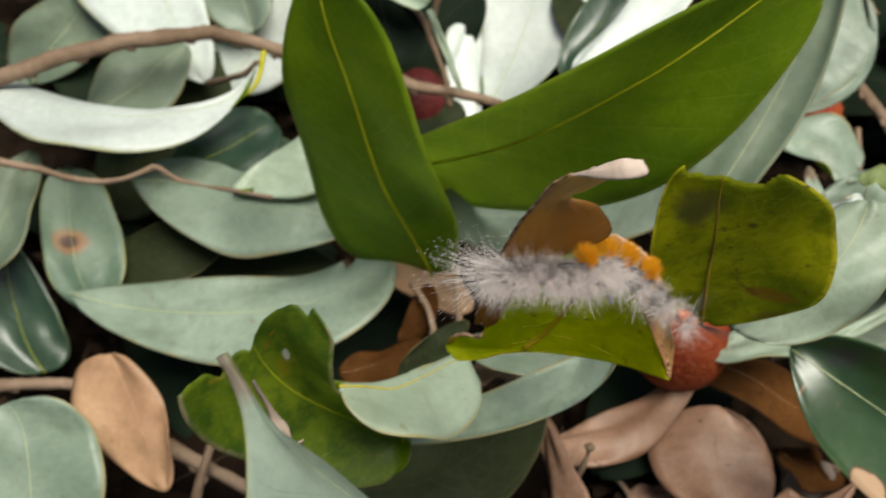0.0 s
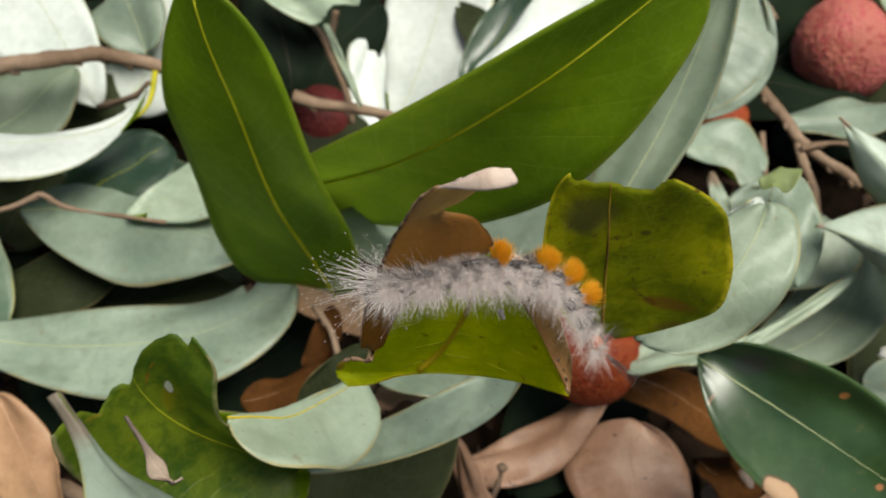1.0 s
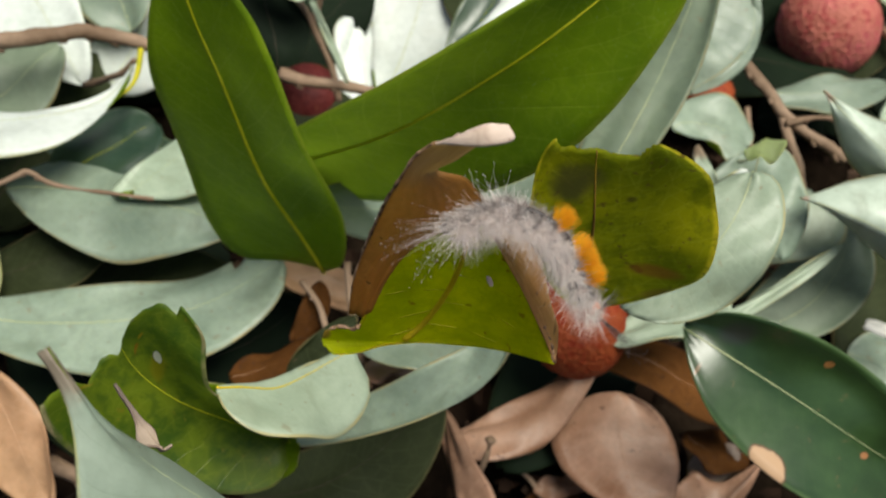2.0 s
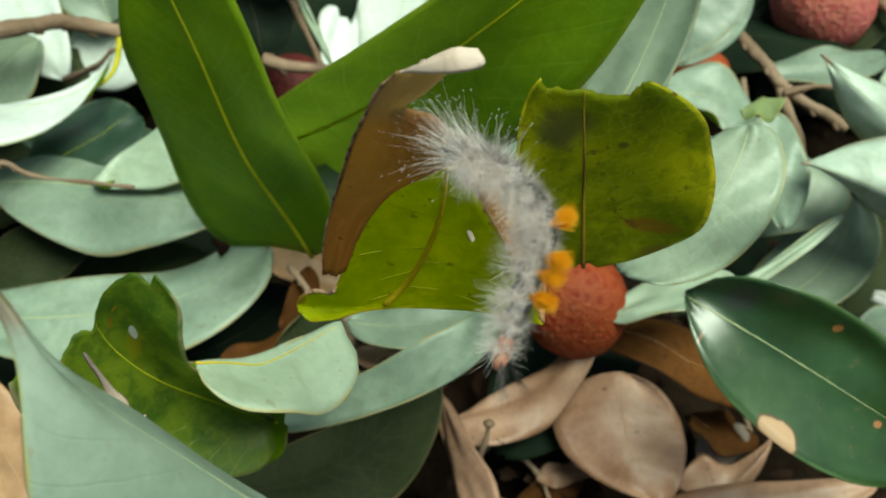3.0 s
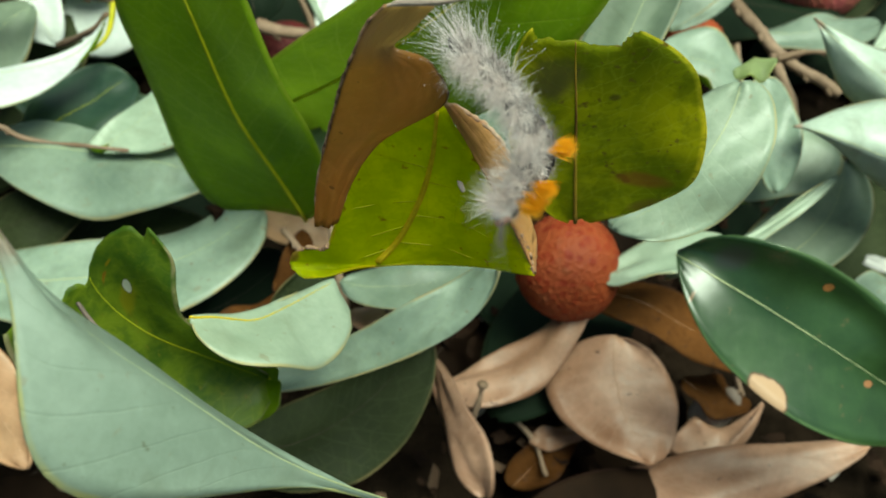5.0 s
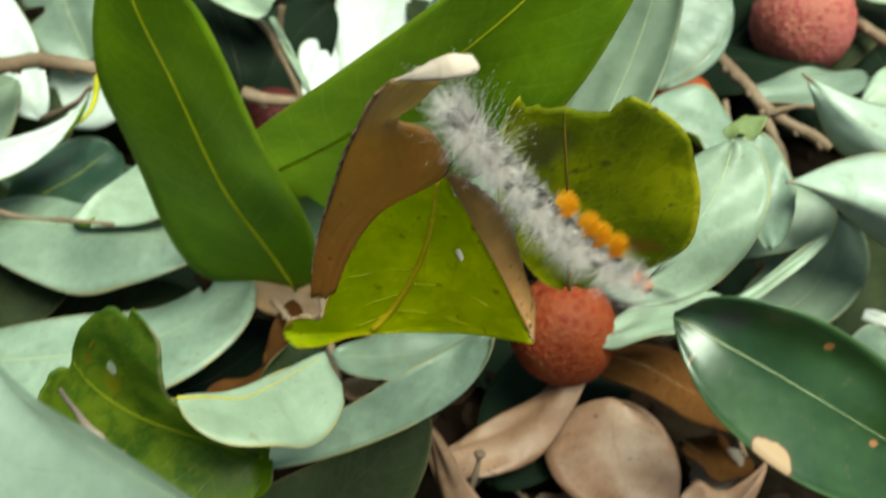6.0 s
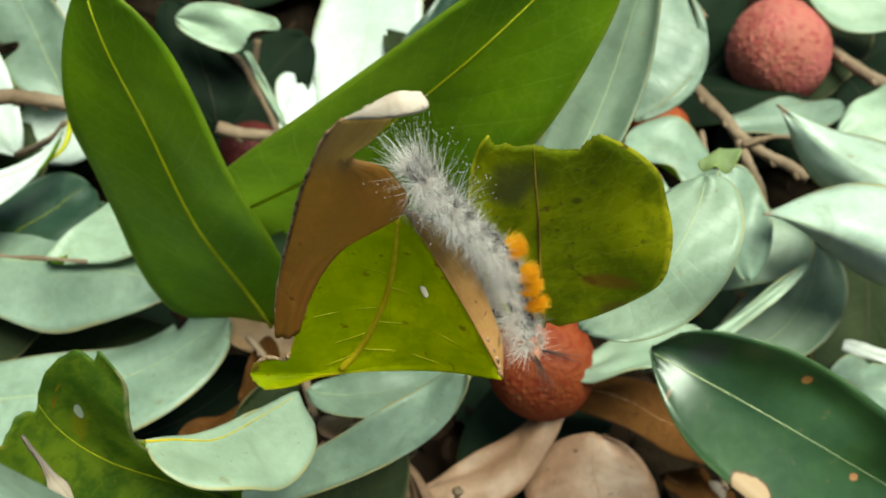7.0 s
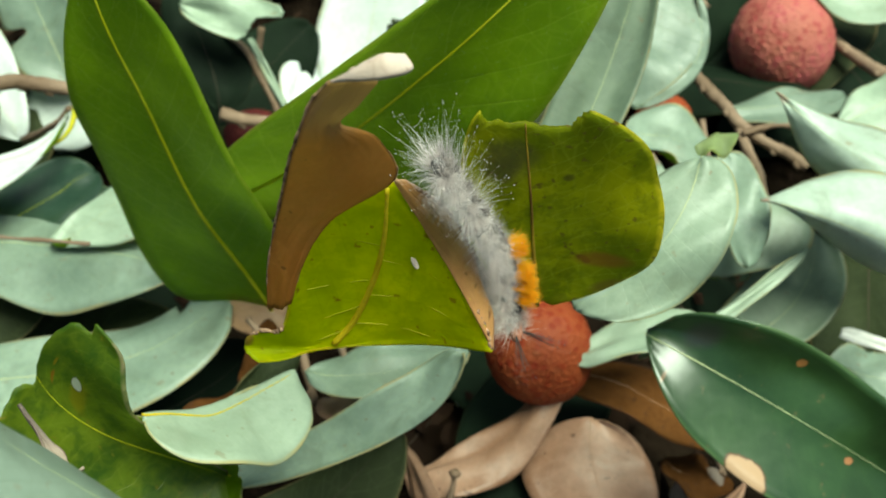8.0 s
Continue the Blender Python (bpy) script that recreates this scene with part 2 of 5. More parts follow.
BROWN = leaf_material("dead_tan", (0.34, 0.19, 0.105), (0.48, 0.29, 0.17), (0.50, 0.33, 0.22), (0.22, 0.11, 0.05), 0.48, spots=(0.16, 0.08, 0.045), spot_from=0.72, glow=0.1, vein_mix=0.26, smudge=0.4)
BROWN_PINK = leaf_material("dead_pinkish_tan", (0.25, 0.12, 0.066), (0.50, 0.295, 0.20), (0.52, 0.35, 0.26), (0.14, 0.07, 0.04), 0.40, spots=(0.12, 0.06, 0.04), spot_from=0.70, glow=0.1, vein_mix=0.26, smudge=0.3, mottle=0.25)
# its dead entry is no dead patch: it paints brighter light on the top
DRYIN = leaf_material("dried_brown_inside", (0.50, 0.19, 0.045), (0.70, 0.31, 0.088), (0.32, 0.14, 0.05), (0.05, 0.025, 0.012), 0.5, spots=(0.10, 0.045, 0.02), spot_from=0.70, glow=0.66, vein_mix=0.12, mottle=0.6, dead=((1.0, 0.0, 0.36, 5.0, (0.42, 0.24, 0.14)),))
TANSIDE = leaf_material("dried_tan_side", (0.44, 0.20, 0.075), (0.58, 0.31, 0.13), (0.38, 0.18, 0.08), (0.66, 0.44, 0.30), 0.5, spots=(0.22, 0.10, 0.04), spot_from=0.70, glow=0.35, vein_mix=0.10, mottle=0.5)
DRYSTEM = leaf_material("dry_leaf_tip", (0.26, 0.19, 0.15), (0.46, 0.36, 0.28), (0.30, 0.2, 0.15), (0.2, 0.13, 0.1), 0.6, glow=0.1, vein_mix=0.05, spec=0.2, dead=((1.0, 0.0, 0.45, 4.0, (0.13, 0.10, 0.085)),))
DRYTIP = leaf_material("bleached_pink_tip", (0.60, 0.46, 0.38), (0.76, 0.62, 0.55), (0.36, 0.20, 0.13), (0.25, 0.13, 0.08), 0.55, spots=(0.34, 0.18, 0.11), spot_from=0.7, glow=0.15)
RIB = plain_material("yellow_midrib", (0.55, 0.55, 0.02), (0.70, 0.68, 0.045), 90, 0.55, glow=0.4, spec=0.15)
RIB_PALE = plain_material("pale_midrib", (0.40, 0.45, 0.24), (0.50, 0.52, 0.28), 90, 0.5, glow=0.1)
RIB_BROWN = plain_material("brown_midrib", (0.42, 0.24, 0.14), (0.52, 0.34, 0.22), 90, 0.55)
RIB_ROT = plain_material("olive_midrib", (0.80, 0.60, 0.02), (0.94, 0.76, 0.04), 90, 0.5, glow=0.45)
RIB_DARK = plain_material("dark_midrib", (0.10, 0.045, 0.012), (0.46, 0.32, 0.02), 60, 0.6)
RIB_SIDE = plain_material("olive_side_vein", (0.46, 0.45, 0.012), (0.66, 0.58, 0.03), 200, 0.5, glow=0.3)
RIM_DARK = plain_material("dark_dry_edge", (0.07, 0.032, 0.016), (0.46, 0.28, 0.17), 700, 0.7)
RIM_PALE = plain_material("pale_dry_edge", (0.42, 0.22, 0.12), (0.72, 0.52, 0.38), 500, 0.6)
# midrib darkened to match the leaves painted for shade
RIB_SHADE = plain_material("shade_midrib", (0.03, 0.02, 0.012), (0.06, 0.04, 0.025), 90, 0.7)
RIB_OF = {"half_lit_underside": RIB_PALE, "underside_with_rot": RIB_PALE, "brightly_lit_underside": RIB_PALE, "olive_yellowing": RIB_DARK, "pale_underside": RIB_PALE, "pale_underside_brown_base": RIB_PALE, "pale_underside_dead_tip": RIB_PALE, "shaded_underside": RIB_PALE, "shade_darkened_underside": RIB_SHADE, "shade_darkened_brown": RIB_BROWN, "dead_tan": RIB_BROWN, "dead_pinkish_tan": RIB_BROWN, "glossy_green_dead_patch": RIB_PALE, "shade_brown": RIB_SHADE, "shade_green": RIB_SHADE}
BARK = plain_material("twig_bark", (0.15, 0.092, 0.055), (0.28, 0.19, 0.13), 60, 0.75, 0.0004, 500)
BARK_GREY = plain_material("grey_bark", (0.16, 0.12, 0.095), (0.27, 0.21, 0.17), 60, 0.8, 0.0004, 500)
# soil near-black, with the shade of the heap's gaps in its colour
SOIL = plain_material("shade_dark_soil", (0.004, 0.003, 0.0022), (0.018, 0.012, 0.008), 55, 1.0, 0.004, 130, 0.0)


def chip_material():
    """Dark crumbs, with a paler one here and there."""
    n = Nodes("litter_chips")
    # most crumbs darkened like the soil, for the shaded gaps
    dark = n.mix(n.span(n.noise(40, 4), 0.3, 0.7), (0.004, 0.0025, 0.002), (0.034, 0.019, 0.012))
    island = n.tree.nodes.new("ShaderNodeNewGeometry").outputs["Random Per Island"]
    colour = n.mix(n.span(island, 0.82, 0.9), dark, (0.12, 0.075, 0.05))
    colour = n.mix(n.span(island, 0.955, 0.97), colour, (0.34, 0.29, 0.25))
    n.put(n.bsdf.inputs["Base Color"], colour)
    n.bsdf.inputs["Roughness"].default_value, n.bsdf.inputs["Specular IOR Level"].default_value = 0.9, 0.05
    n.bump(n.noise(400, 4), 0.0006)
    return n.mat


CHIP = chip_material()
WHITE = plain_material("white_petal", (0.70, 0.68, 0.62), (0.82, 0.80, 0.76), 120, 0.6, glow=0.2)
HAIR = plain_material("whitish_hair", (0.89, 0.825, 0.805), (0.965, 0.92, 0.905), 200, 0.4, glow=0.6)
HAIR_GREY = plain_material("grey_hair", (0.42, 0.36, 0.34), (0.62, 0.55, 0.52), 200, 0.5, glow=0.5)
HAIR_DARK = plain_material("dark_grey_hair", (0.15, 0.125, 0.12), (0.33, 0.29, 0.275), 200, 0.5, glow=0.35)
HAIR_BLACK = plain_material("black_hair", (0.035, 0.03, 0.032), (0.07, 0.06, 0.06), 200, 0.5)
BRUSH = plain_material("orange_brush_hair", (0.86, 0.42, 0.012), (0.95, 0.58, 0.03), 300, 0.55, glow=0.5)
SKIN = plain_material("grey_skin", (0.13, 0.115, 0.115), (0.34, 0.30, 0.29), 700, 0.5, 0.0003, 1500)
BACK = plain_material("dark_back_stripe", (0.02, 0.018, 0.02), (0.06, 0.05, 0.052), 500, 0.45)
HEAD = plain_material("red_head", (0.40, 0.14, 0.085), (0.54, 0.25, 0.17), 400, 0.35)


def peel_material(name, deep, light, high):
    n = Nodes(name)
    broad = n.noise(55, 3)
    colour = n.mix(n.span(broad, 0.35, 0.65), deep, light)
    lumps = n.cells(420)
    colour = n.mix(n.span(lumps, 0.25, 0.6, 0.0, 0.55), colour, high)
    colour = n.mix(n.span(n.noise(160, 3), 0.6, 0.7, 0.0, 0.45), colour, (0.20, 0.07, 0.03))
    n.put(n.bsdf.inputs["Base Color"], colour)
    n.bsdf.inputs["Roughness"].default_value = 0.6
    n.bsdf.inputs["Specular IOR Level"].default_value = 0.25
    n.bump(n.noise(1200, 3), 0.0003)
    return n.mat


PEEL = peel_material("pink_fruit_peel", (0.30, 0.055, 0.048), (0.47, 0.105, 0.115), (0.46, 0.17, 0.12))
# red peel with the deep shade of the heap put into its colour
PEEL_SHADED = peel_material("deep_shade_fruit_peel", (0.055, 0.006, 0.006), (0.10, 0.012, 0.012), (0.13, 0.024, 0.02))
# redder peel, its colour also darkened for fruits that leaves shade
PEEL_RED = peel_material("shaded_red_fruit_peel", (0.19, 0.019, 0.006), (0.27, 0.04, 0.011), (0.31, 0.075, 0.024))


# ---- builders ----
def mesh_of(name, verts, faces, mats, slots=None, uvs=None, smooth=True):
    me = bpy.data.meshes.new(name)
    me.from_pydata([tuple(p) for p in verts], [], faces)
    for m in mats:
        me.materials.append(m)
    if slots is not None:
        me.polygons.foreach_set("material_index", slots)
    if uvs is not None:
        layer = me.uv_layers.new(name="UVMap")
        for loop in me.loops:
            layer.data[loop.index].uv = uvs[loop.vertex_index]
    if smooth:
        me.polygons.foreach_set("use_smooth", [True] * len(faces))
    me.update()
    return me


def part(name, me, parent, label=""):
    ob = new(name, me)
    ob.parent = parent
    return tagged(ob, label)


def thing(name, at, label, category, group="", kind=""):
    ob = new(name)
    ob.location = at
    ob.empty_display_size = 0.01
    return tagged(ob, label, category, group, kind)


def sheet(grid, uv_of, thick, mats, name):
    """Two skins with a rim from a grid of points (rows of equal length): a thin blade with a front and a back."""
    nu, nv = len(grid), len(grid[0])
    g = np.array(grid, float)
    du, dv = np.gradient(g, axis=0), np.gradient(g, axis=1)
    nrm = np.cross(dv, du)
    length = np.linalg.norm(nrm, axis=2, keepdims=True)
    nrm = nrm / np.maximum(length, 1e-12)
    top, low = (g + nrm * thick / 2).reshape(-1, 3), (g - nrm * thick / 2).reshape(-1, 3)
    verts = np.concatenate([top, low])
    k, faces, slots = nu * nv, [], []
    for i in range(nu - 1):
        for j in range(nv - 1):
            a, b, c, d = i * nv + j, i * nv + j + 1, (i + 1) * nv + j + 1, (i + 1) * nv + j
            faces += [(a, b, c, d), (k + d, k + c, k + b, k + a)]
            slots += [0, 1]
    ring = [j for j in range(nv)] + [i * nv + nv - 1 for i in range(1, nu)] + [(nu - 1) * nv + j for j in range(nv - 2, -1, -1)] + [i * nv for i in range(nu - 2, 0, -1)]
    for a, b in zip(ring, ring[1:] + ring[:1]):
        faces.append((b, a, k + a, k + b))
        slots.append(0)
    uvs = [uv_of(i / (nu - 1), j / (nv - 1)) for i in range(nu) for j in range(nv)] * 2
    return mesh_of(name, verts, faces, mats, slots, uvs)


def tube(path, radii, sides=8, bumps=0.0):
    """Points and faces of a closed tube along a path."""
    verts, faces = [], []
    path = [Vector(p) for p in path]
    ref = Vector((0.3, 0.2, 1)).normalized()
    for i, p in enumerate(path):
        t = (path[min(i + 1, len(path) - 1)] - path[max(i - 1, 0)]).normalized()
        a = t.cross(ref)
        a = a.normalized() if a.length > 1e-6 else Vector((1, 0, 0))
        b = t.cross(a)
        for s in range(sides):
            an = 2 * math.pi * s / sides
            off = a * math.cos(an) + b * math.sin(an)
            k = radii[i] * (1 + bumps * noise.noise((p + off * radii[i]) * 900))
            verts.append(p + off * k)
    for i in range(len(path) - 1):
        for s in range(sides):
            a, b = i * sides + s, i * sides + (s + 1) % sides
            faces.append((a, b, b + sides, a + sides))
    faces.append(tuple(range(sides - 1, -1, -1)))
    faces.append(tuple(range((len(path) - 1) * sides, len(path) * sides)))
    return verts, faces


def smooth_path(points, steps):
    """A curve through all points (Catmull-Rom), with steps pieces between two of them."""
    p = [Vector(q) for q in points]
    p = [p[0] * 2 - p[1]] + p + [p[-1] * 2 - p[-2]]
    out = []
    for i in range(1, len(p) - 2):
        for s in range(steps):
            t = s / steps
            out.append(0.5 * (2 * p[i] + (p[i + 1] - p[i - 1]) * t + (2 * p[i - 1] - 5 * p[i] + 4 * p[i + 1] - p[i + 2]) * t * t + (3 * p[i] - p[i - 1] - 3 * p[i + 1] + p[i + 2]) * t ** 3))
    out.append(p[-2])
    return out


LEAF_COUNT = [0]
CATEGORY = {"pale_leaf": "leaf", "brown_leaf": "dead leaf"}


def leaf(name, label, mats, base, mid, tip, left, right, pa=0.5, pb=0.6, bites=(), wave=0.001, patch=False, deadtip=False, spots=False, ragged=(), left_shape=(), yellow_rib=False):
    """A thin leaf blade on a curved midrib from base by mid to tip; left and right are its edges at the widest place."""
    LEAF_COUNT[0] += 1
    seed = LEAF_COUNT[0] * 7.31
    base, mid, tip, left, right = (Vector(q) for q in (base, mid, tip, left, right))
    root = thing(name, base, label, CATEGORY.get(name, "leaf"), "dead leaves in the heap" if name == "brown_leaf" else "leaves of the heap")
    out, cup = (right - left) / 2, (right + left) / 2 - mid
    wide_at = pa / (pa + pb)
    peak = wide_at ** pa * (1 - wide_at) ** pb

    def rib(u):
        return base * ((1 - u) * (1 - 2 * u)) + mid * (4 * u * (1 - u)) + tip * (u * (2 * u - 1)) - base

    def along(u):
        return (rib(u + 0.01) - rib(u - 0.01)).normalized()

    normal = out.cross(along(0.5)).normalized()
    swell = min(0.0018, 0.06 * (tip - base).length)
    rows, nu, nv = [], 34, 44 if ragged else 14
    reach = max([q[1] for q in ragged]) + 0.02 if ragged and max([q[1] for q in ragged]) > 1 else 1.0
    for i in range(nu + 1):
        row = []
        for j in range(nv + 1):
            v = 2 * j / nv - 1
            top = (np.interp(v, [q[0] for q in ragged], [q[1] for q in ragged]) + 0.012 * noise.noise((v * 14, seed, 1))) if ragged else 1.0
            u = 0.004 + (top - 0.008) * i / nu
            f = (max(u / reach, 0.0) ** pa) * (max(1 - u / reach, 0.0) ** pb) / peak
            if left_shape and v < 0:
                la, lb = left_shape
                lw = la / (la + lb)
                f = max(u / reach, 0.0) ** la * max(1 - u / reach, 0.0) ** lb / (lw ** la * (1 - lw) ** lb)
            for bu, bs, depth, span in bites:
                if bs * v > 0:
                    f *= 1 - depth * max(0.0, 1 - ((u - bu) / span) ** 2) ** 0.5 if abs(u - bu) < span else 1
            f *= 1 + 0.025 * noise.noise((u * 6, seed, 5 + (v > 0)))
            turn = along(0.5).rotation_difference(along(u))
            turn = turn.slerp(Quaternion(), 0.35)
            p = rib(u) + turn @ (out * (v * f) + cup * (v * v * f))
            p += normal * (wave * v * v * f * math.sin(u * 9 + seed + (1.7 if v > 0 else 0)) * 1.6 + swell * noise.noise((u * 3, v * 1.5, seed)))
            row.append(p)
        rows.append(row)
    if patch:
        mats = (GLOSSY_DEAD, mats[1])
    if deadtip:
        mats = (PALE_DEAD, mats[1])
    if spots:
        mats = (GREEN_SPOT, mats[1])
    part("blade", sheet(rows, lambda a, b: (a, b), 0.00035, mats, "blade"), root)
    end = min(np.interp(0, [q[0] for q in ragged], [q[1] for q in ragged]) if ragged else 1.0, 0.97)
    wide = out.length * (0.026 if mats[0] is GREEN else 0.026 if mats[0] is OLIVE else 0.012)
    wide *= 2.4 if yellow_rib else 1.0
    look_of_rib = RIB_ROT if yellow_rib else RIB_OF.get(mats[0].name, RIB)
    spine = [rib(u) + normal * (0.0001 + wide * 0.4 + swell * noise.noise((u * 3, 0, seed))) for u in np.linspace(-0.005, end - 0.01, 24)]
    verts, faces = tube(spine, [wide * (1.0 - 0.75 * k / 23) for k in range(24)], 6)
    part("midrib", mesh_of("midrib", verts, faces, [look_of_rib]), root)
    return root


def fruit(label, centre, radius, peel, stub=(0.3, 0.7, -0.6)):
    """A round fruit with a bumpy peel and a short stalk."""
    root = thing("fruit", centre, label, "fruit", "fruits in the heap")
    bm = bmesh.new()
    bmesh.ops.create_icosphere(bm, subdivisions=6, radius=1)
    for v in bm.verts:
        d = v.co.normalized()
        near = noise.voronoi(d * 11)[0]
        lump = 0.045 * (near[1] - near[0]) ** 0.5 + 0.012 * noise.noise(d * 30)
        v.co = d * radius * (0.95 + lump) * (1 + 0.05 * noise.noise(d * 1.3))
        v.co.z *= 1.06
    me = bpy.data.meshes.new("peel")
    bm.to_mesh(me)
    bm.free()
    me.materials.append(peel)
    me.polygons.foreach_set("use_smooth", [True] * len(me.polygons))
    part("peel", me, root)
    way = Vector(stub).normalized()
    verts, faces = tube([way * radius * k for k in (0.85, 1.0, 1.15, 1.36)], [radius * k for k in (0.26, 0.19, 0.13, 0.12)], 10, 0.2)
    part("calyx", mesh_of("calyx", verts, faces, [BARK]), root, "brown stub where the stalk joined")
    return root


def twig(label, points, thick, thin, grey=False, knob=False):
    path = smooth_path(points, 8)
    at = path[0].copy()
    root = thing("twig", at, label, "twig", "twigs in the heap")
    n = len(path)
    radii = [thick + (thin - thick) * i / (n - 1) + 0.00035 * noise.noise(path[i] * 160) for i in range(n)]
    if knob:
        radii[-4:] = [thin * k for k in (1.3, 2.1, 2.3, 1.2)]
    verts, faces = tube([p - at + Vector((noise.noise(p * 90), noise.noise(p * 90 + Vector((5, 0, 0))), 0)) * 0.0006 for p in path], radii, 10, 0.18)
    part("stem", mesh_of("stem", verts, faces, [BARK_GREY if grey else BARK]), root)
    for i in range(5, n - 2, 9):
        p = path[i] - at
        t = (path[i + 1] - path[i]).normalized()
        off = t.cross(Vector((0.4, -0.6, 0.7))).normalized()
        verts, faces = tube([p, p + (off + t * 0.6) * radii[i] * 0.9, p + (off + t) * radii[i] * 1.25], [radii[i] * 0.7, radii[i] * 0.5, radii[i] * 0.25], 7, 0.2)
        part("bud", mesh_of("bud", verts, faces, [BARK]), root)
    return root


# ---- ground ----
def ground():
    n, rows = 90, []
    for i in range(n + 1):
        row = []
        for j in range(n + 1):
            a, b = 2 * i / n - 1, 2 * j / n - 1
            x, y = 0.05 + 0.3 * a + 30 * a ** 9, 0.25 + 0.3 * b + 30 * b ** 9
            z = 0.006 * noise.noise((x * 18, y * 18, 0)) + 0.003 * noise.noise((x * 70, y * 70, 3))
            row.append((x, y, z if abs(x) < 1 else 0))
        rows.append(row)
    verts = [p for r in rows for p in r]
    faces = [(i * (n + 1) + j, (i + 1) * (n + 1) + j, (i + 1) * (n + 1) + j + 1, i * (n + 1) + j + 1) for i in range(n) for j in range(n)]
    tagged(new("ground", mesh_of("ground", verts, faces, [SOIL])), "bare soil under the leaf litter, darkened for shaded gaps", "soil", kind="structure")


def litter():
    """Crumbs and chips of old leaves on the soil."""
    rng = random.Random(4)
    verts, faces = [], []
    for _ in range(2600):
        c = Vector((rng.uniform(-0.22, 0.32), rng.uniform(-0.05, 0.55), 0.004 + rng.random() * 0.008))
        turn = Euler((rng.uniform(-0.7, 0.7), rng.uniform(-0.7, 0.7), rng.uniform(0, 6.3))).to_matrix()
        a, b, k = rng.uniform(0.001, 0.006), rng.uniform(0.0006, 0.002), len(verts)
        for x, y, z in ((-a, -b, 0), (a * 0.6, -b, 0), (a, b * 0.4, 0), (-a * 0.3, b, 0), (0, 0, 0.0008)):
            verts.append(c + turn @ Vector((x, y, z)))
        faces += [(k, k + 1, k + 4), (k + 1, k + 2, k + 4), (k + 2, k + 3, k + 4), (k + 3, k, k + 4)]
    for _ in range(420):
        c = Vector((rng.uniform(-0.12, 0.19), rng.uniform(0.03, 0.16), 0.010 + rng.random() * 0.012))
        turn = Euler((rng.uniform(-0.8, 0.8), rng.uniform(-0.8, 0.8), rng.uniform(0, 6.3))).to_matrix()
        size, k = rng.uniform(0.002, 0.0055), len(verts)
        rim = [(math.cos(a) * size * rng.uniform(0.5, 1.0), math.sin(a) * size * 0.6 * rng.uniform(0.5, 1.0)) for a in (0, 0.9, 1.9, 2.8, 3.8, 4.7, 5.5)]
        verts += [c + turn @ Vector((x, y, 0.10 * (x * x + y * y) / size * 4)) for x, y in rim] + [c]
        faces += [(k + i, k + (i + 1) % 7, k + 7) for i in range(7)]
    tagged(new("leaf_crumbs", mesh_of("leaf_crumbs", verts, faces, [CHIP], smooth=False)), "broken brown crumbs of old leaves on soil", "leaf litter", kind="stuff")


ground()
litter()

# ---- leaves ----
leaf('green_leaf', 'large dark green leaf standing upright with yellow midrib', (GREEN, UNDER),
     (-0.0028, 0.1186, 0.0572), (-0.0173, 0.1285, 0.1086), (-0.0247, 0.1436, 0.1471), (-0.0389, 0.1366, 0.1043), (-0.0022, 0.1184, 0.1156), pa=0.52, pb=0.47, left_shape=(0.07, 0.63))
leaf('green_leaf', 'broad dark green leaf arching sideways with yellow midrib', (GREEN, UNDER),
     (-0.0113, 0.1492, 0.0582), (0.0248, 0.1230, 0.1224), (0.0647, 0.1306, 0.1618), (0.0090, 0.1211, 0.1313), (0.0449, 0.1110, 0.1198), pa=0.30, pb=0.53, left_shape=(0.37, 0.57))
leaf('yellowing_leaf', 'torn olive-yellow leaf with brown spots and ragged top', (OLIVE, UNDER),
     (0.0481, 0.0770, 0.1252), (0.0458, 0.0823, 0.1479), (0.0435, 0.0859, 0.1706), (0.0344, 0.0808, 0.1521), (0.0663, 0.0797, 0.1486), pa=0.5, pb=0.5, ragged=((-1, 0.915), (-0.92, 0.9), (-0.62, 0.868), (-0.45, 0.887), (-0.2, 0.874), (0, 0.882), (0.1, 0.872), (0.3, 0.874), (0.55, 0.893), (0.8, 0.93), (0.94, 0.95), (1, 0.945)))
leaf('pale_leaf', 'pale grey-green leaf underside with rounded end beside the olive leaf', (PALE, GREEN),
     (0.0816, 0.1002, 0.1309), (0.0721, 0.0865, 0.1240), (0.0565, 0.0795, 0.1160), (0.0831, 0.0832, 0.1249), (0.0649, 0.0924, 0.1222), pa=0.45, pb=0.59, left_shape=(0.46, 0.29))
leaf('pale_leaf', 'pale grey-green leaf underside leaning behind the broad green leaf', (PALE_SHADED, GREEN),
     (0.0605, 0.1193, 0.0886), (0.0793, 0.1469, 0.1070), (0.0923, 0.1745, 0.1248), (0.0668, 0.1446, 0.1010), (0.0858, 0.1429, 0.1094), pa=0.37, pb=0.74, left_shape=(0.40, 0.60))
leaf('glossy_leaf', 'glossy dark green leaf with tan dead patch', (GLOSSY, PALE),
     (0.0751, 0.0849, 0.0920), (0.1013, 0.0685, 0.0841), (0.1386, 0.0530, 0.0587), (0.1114, 0.0720, 0.0957), (0.0897, 0.0550, 0.0823), pa=0.88, pb=0.68, patch=True, left_shape=(0.45, 0.56))
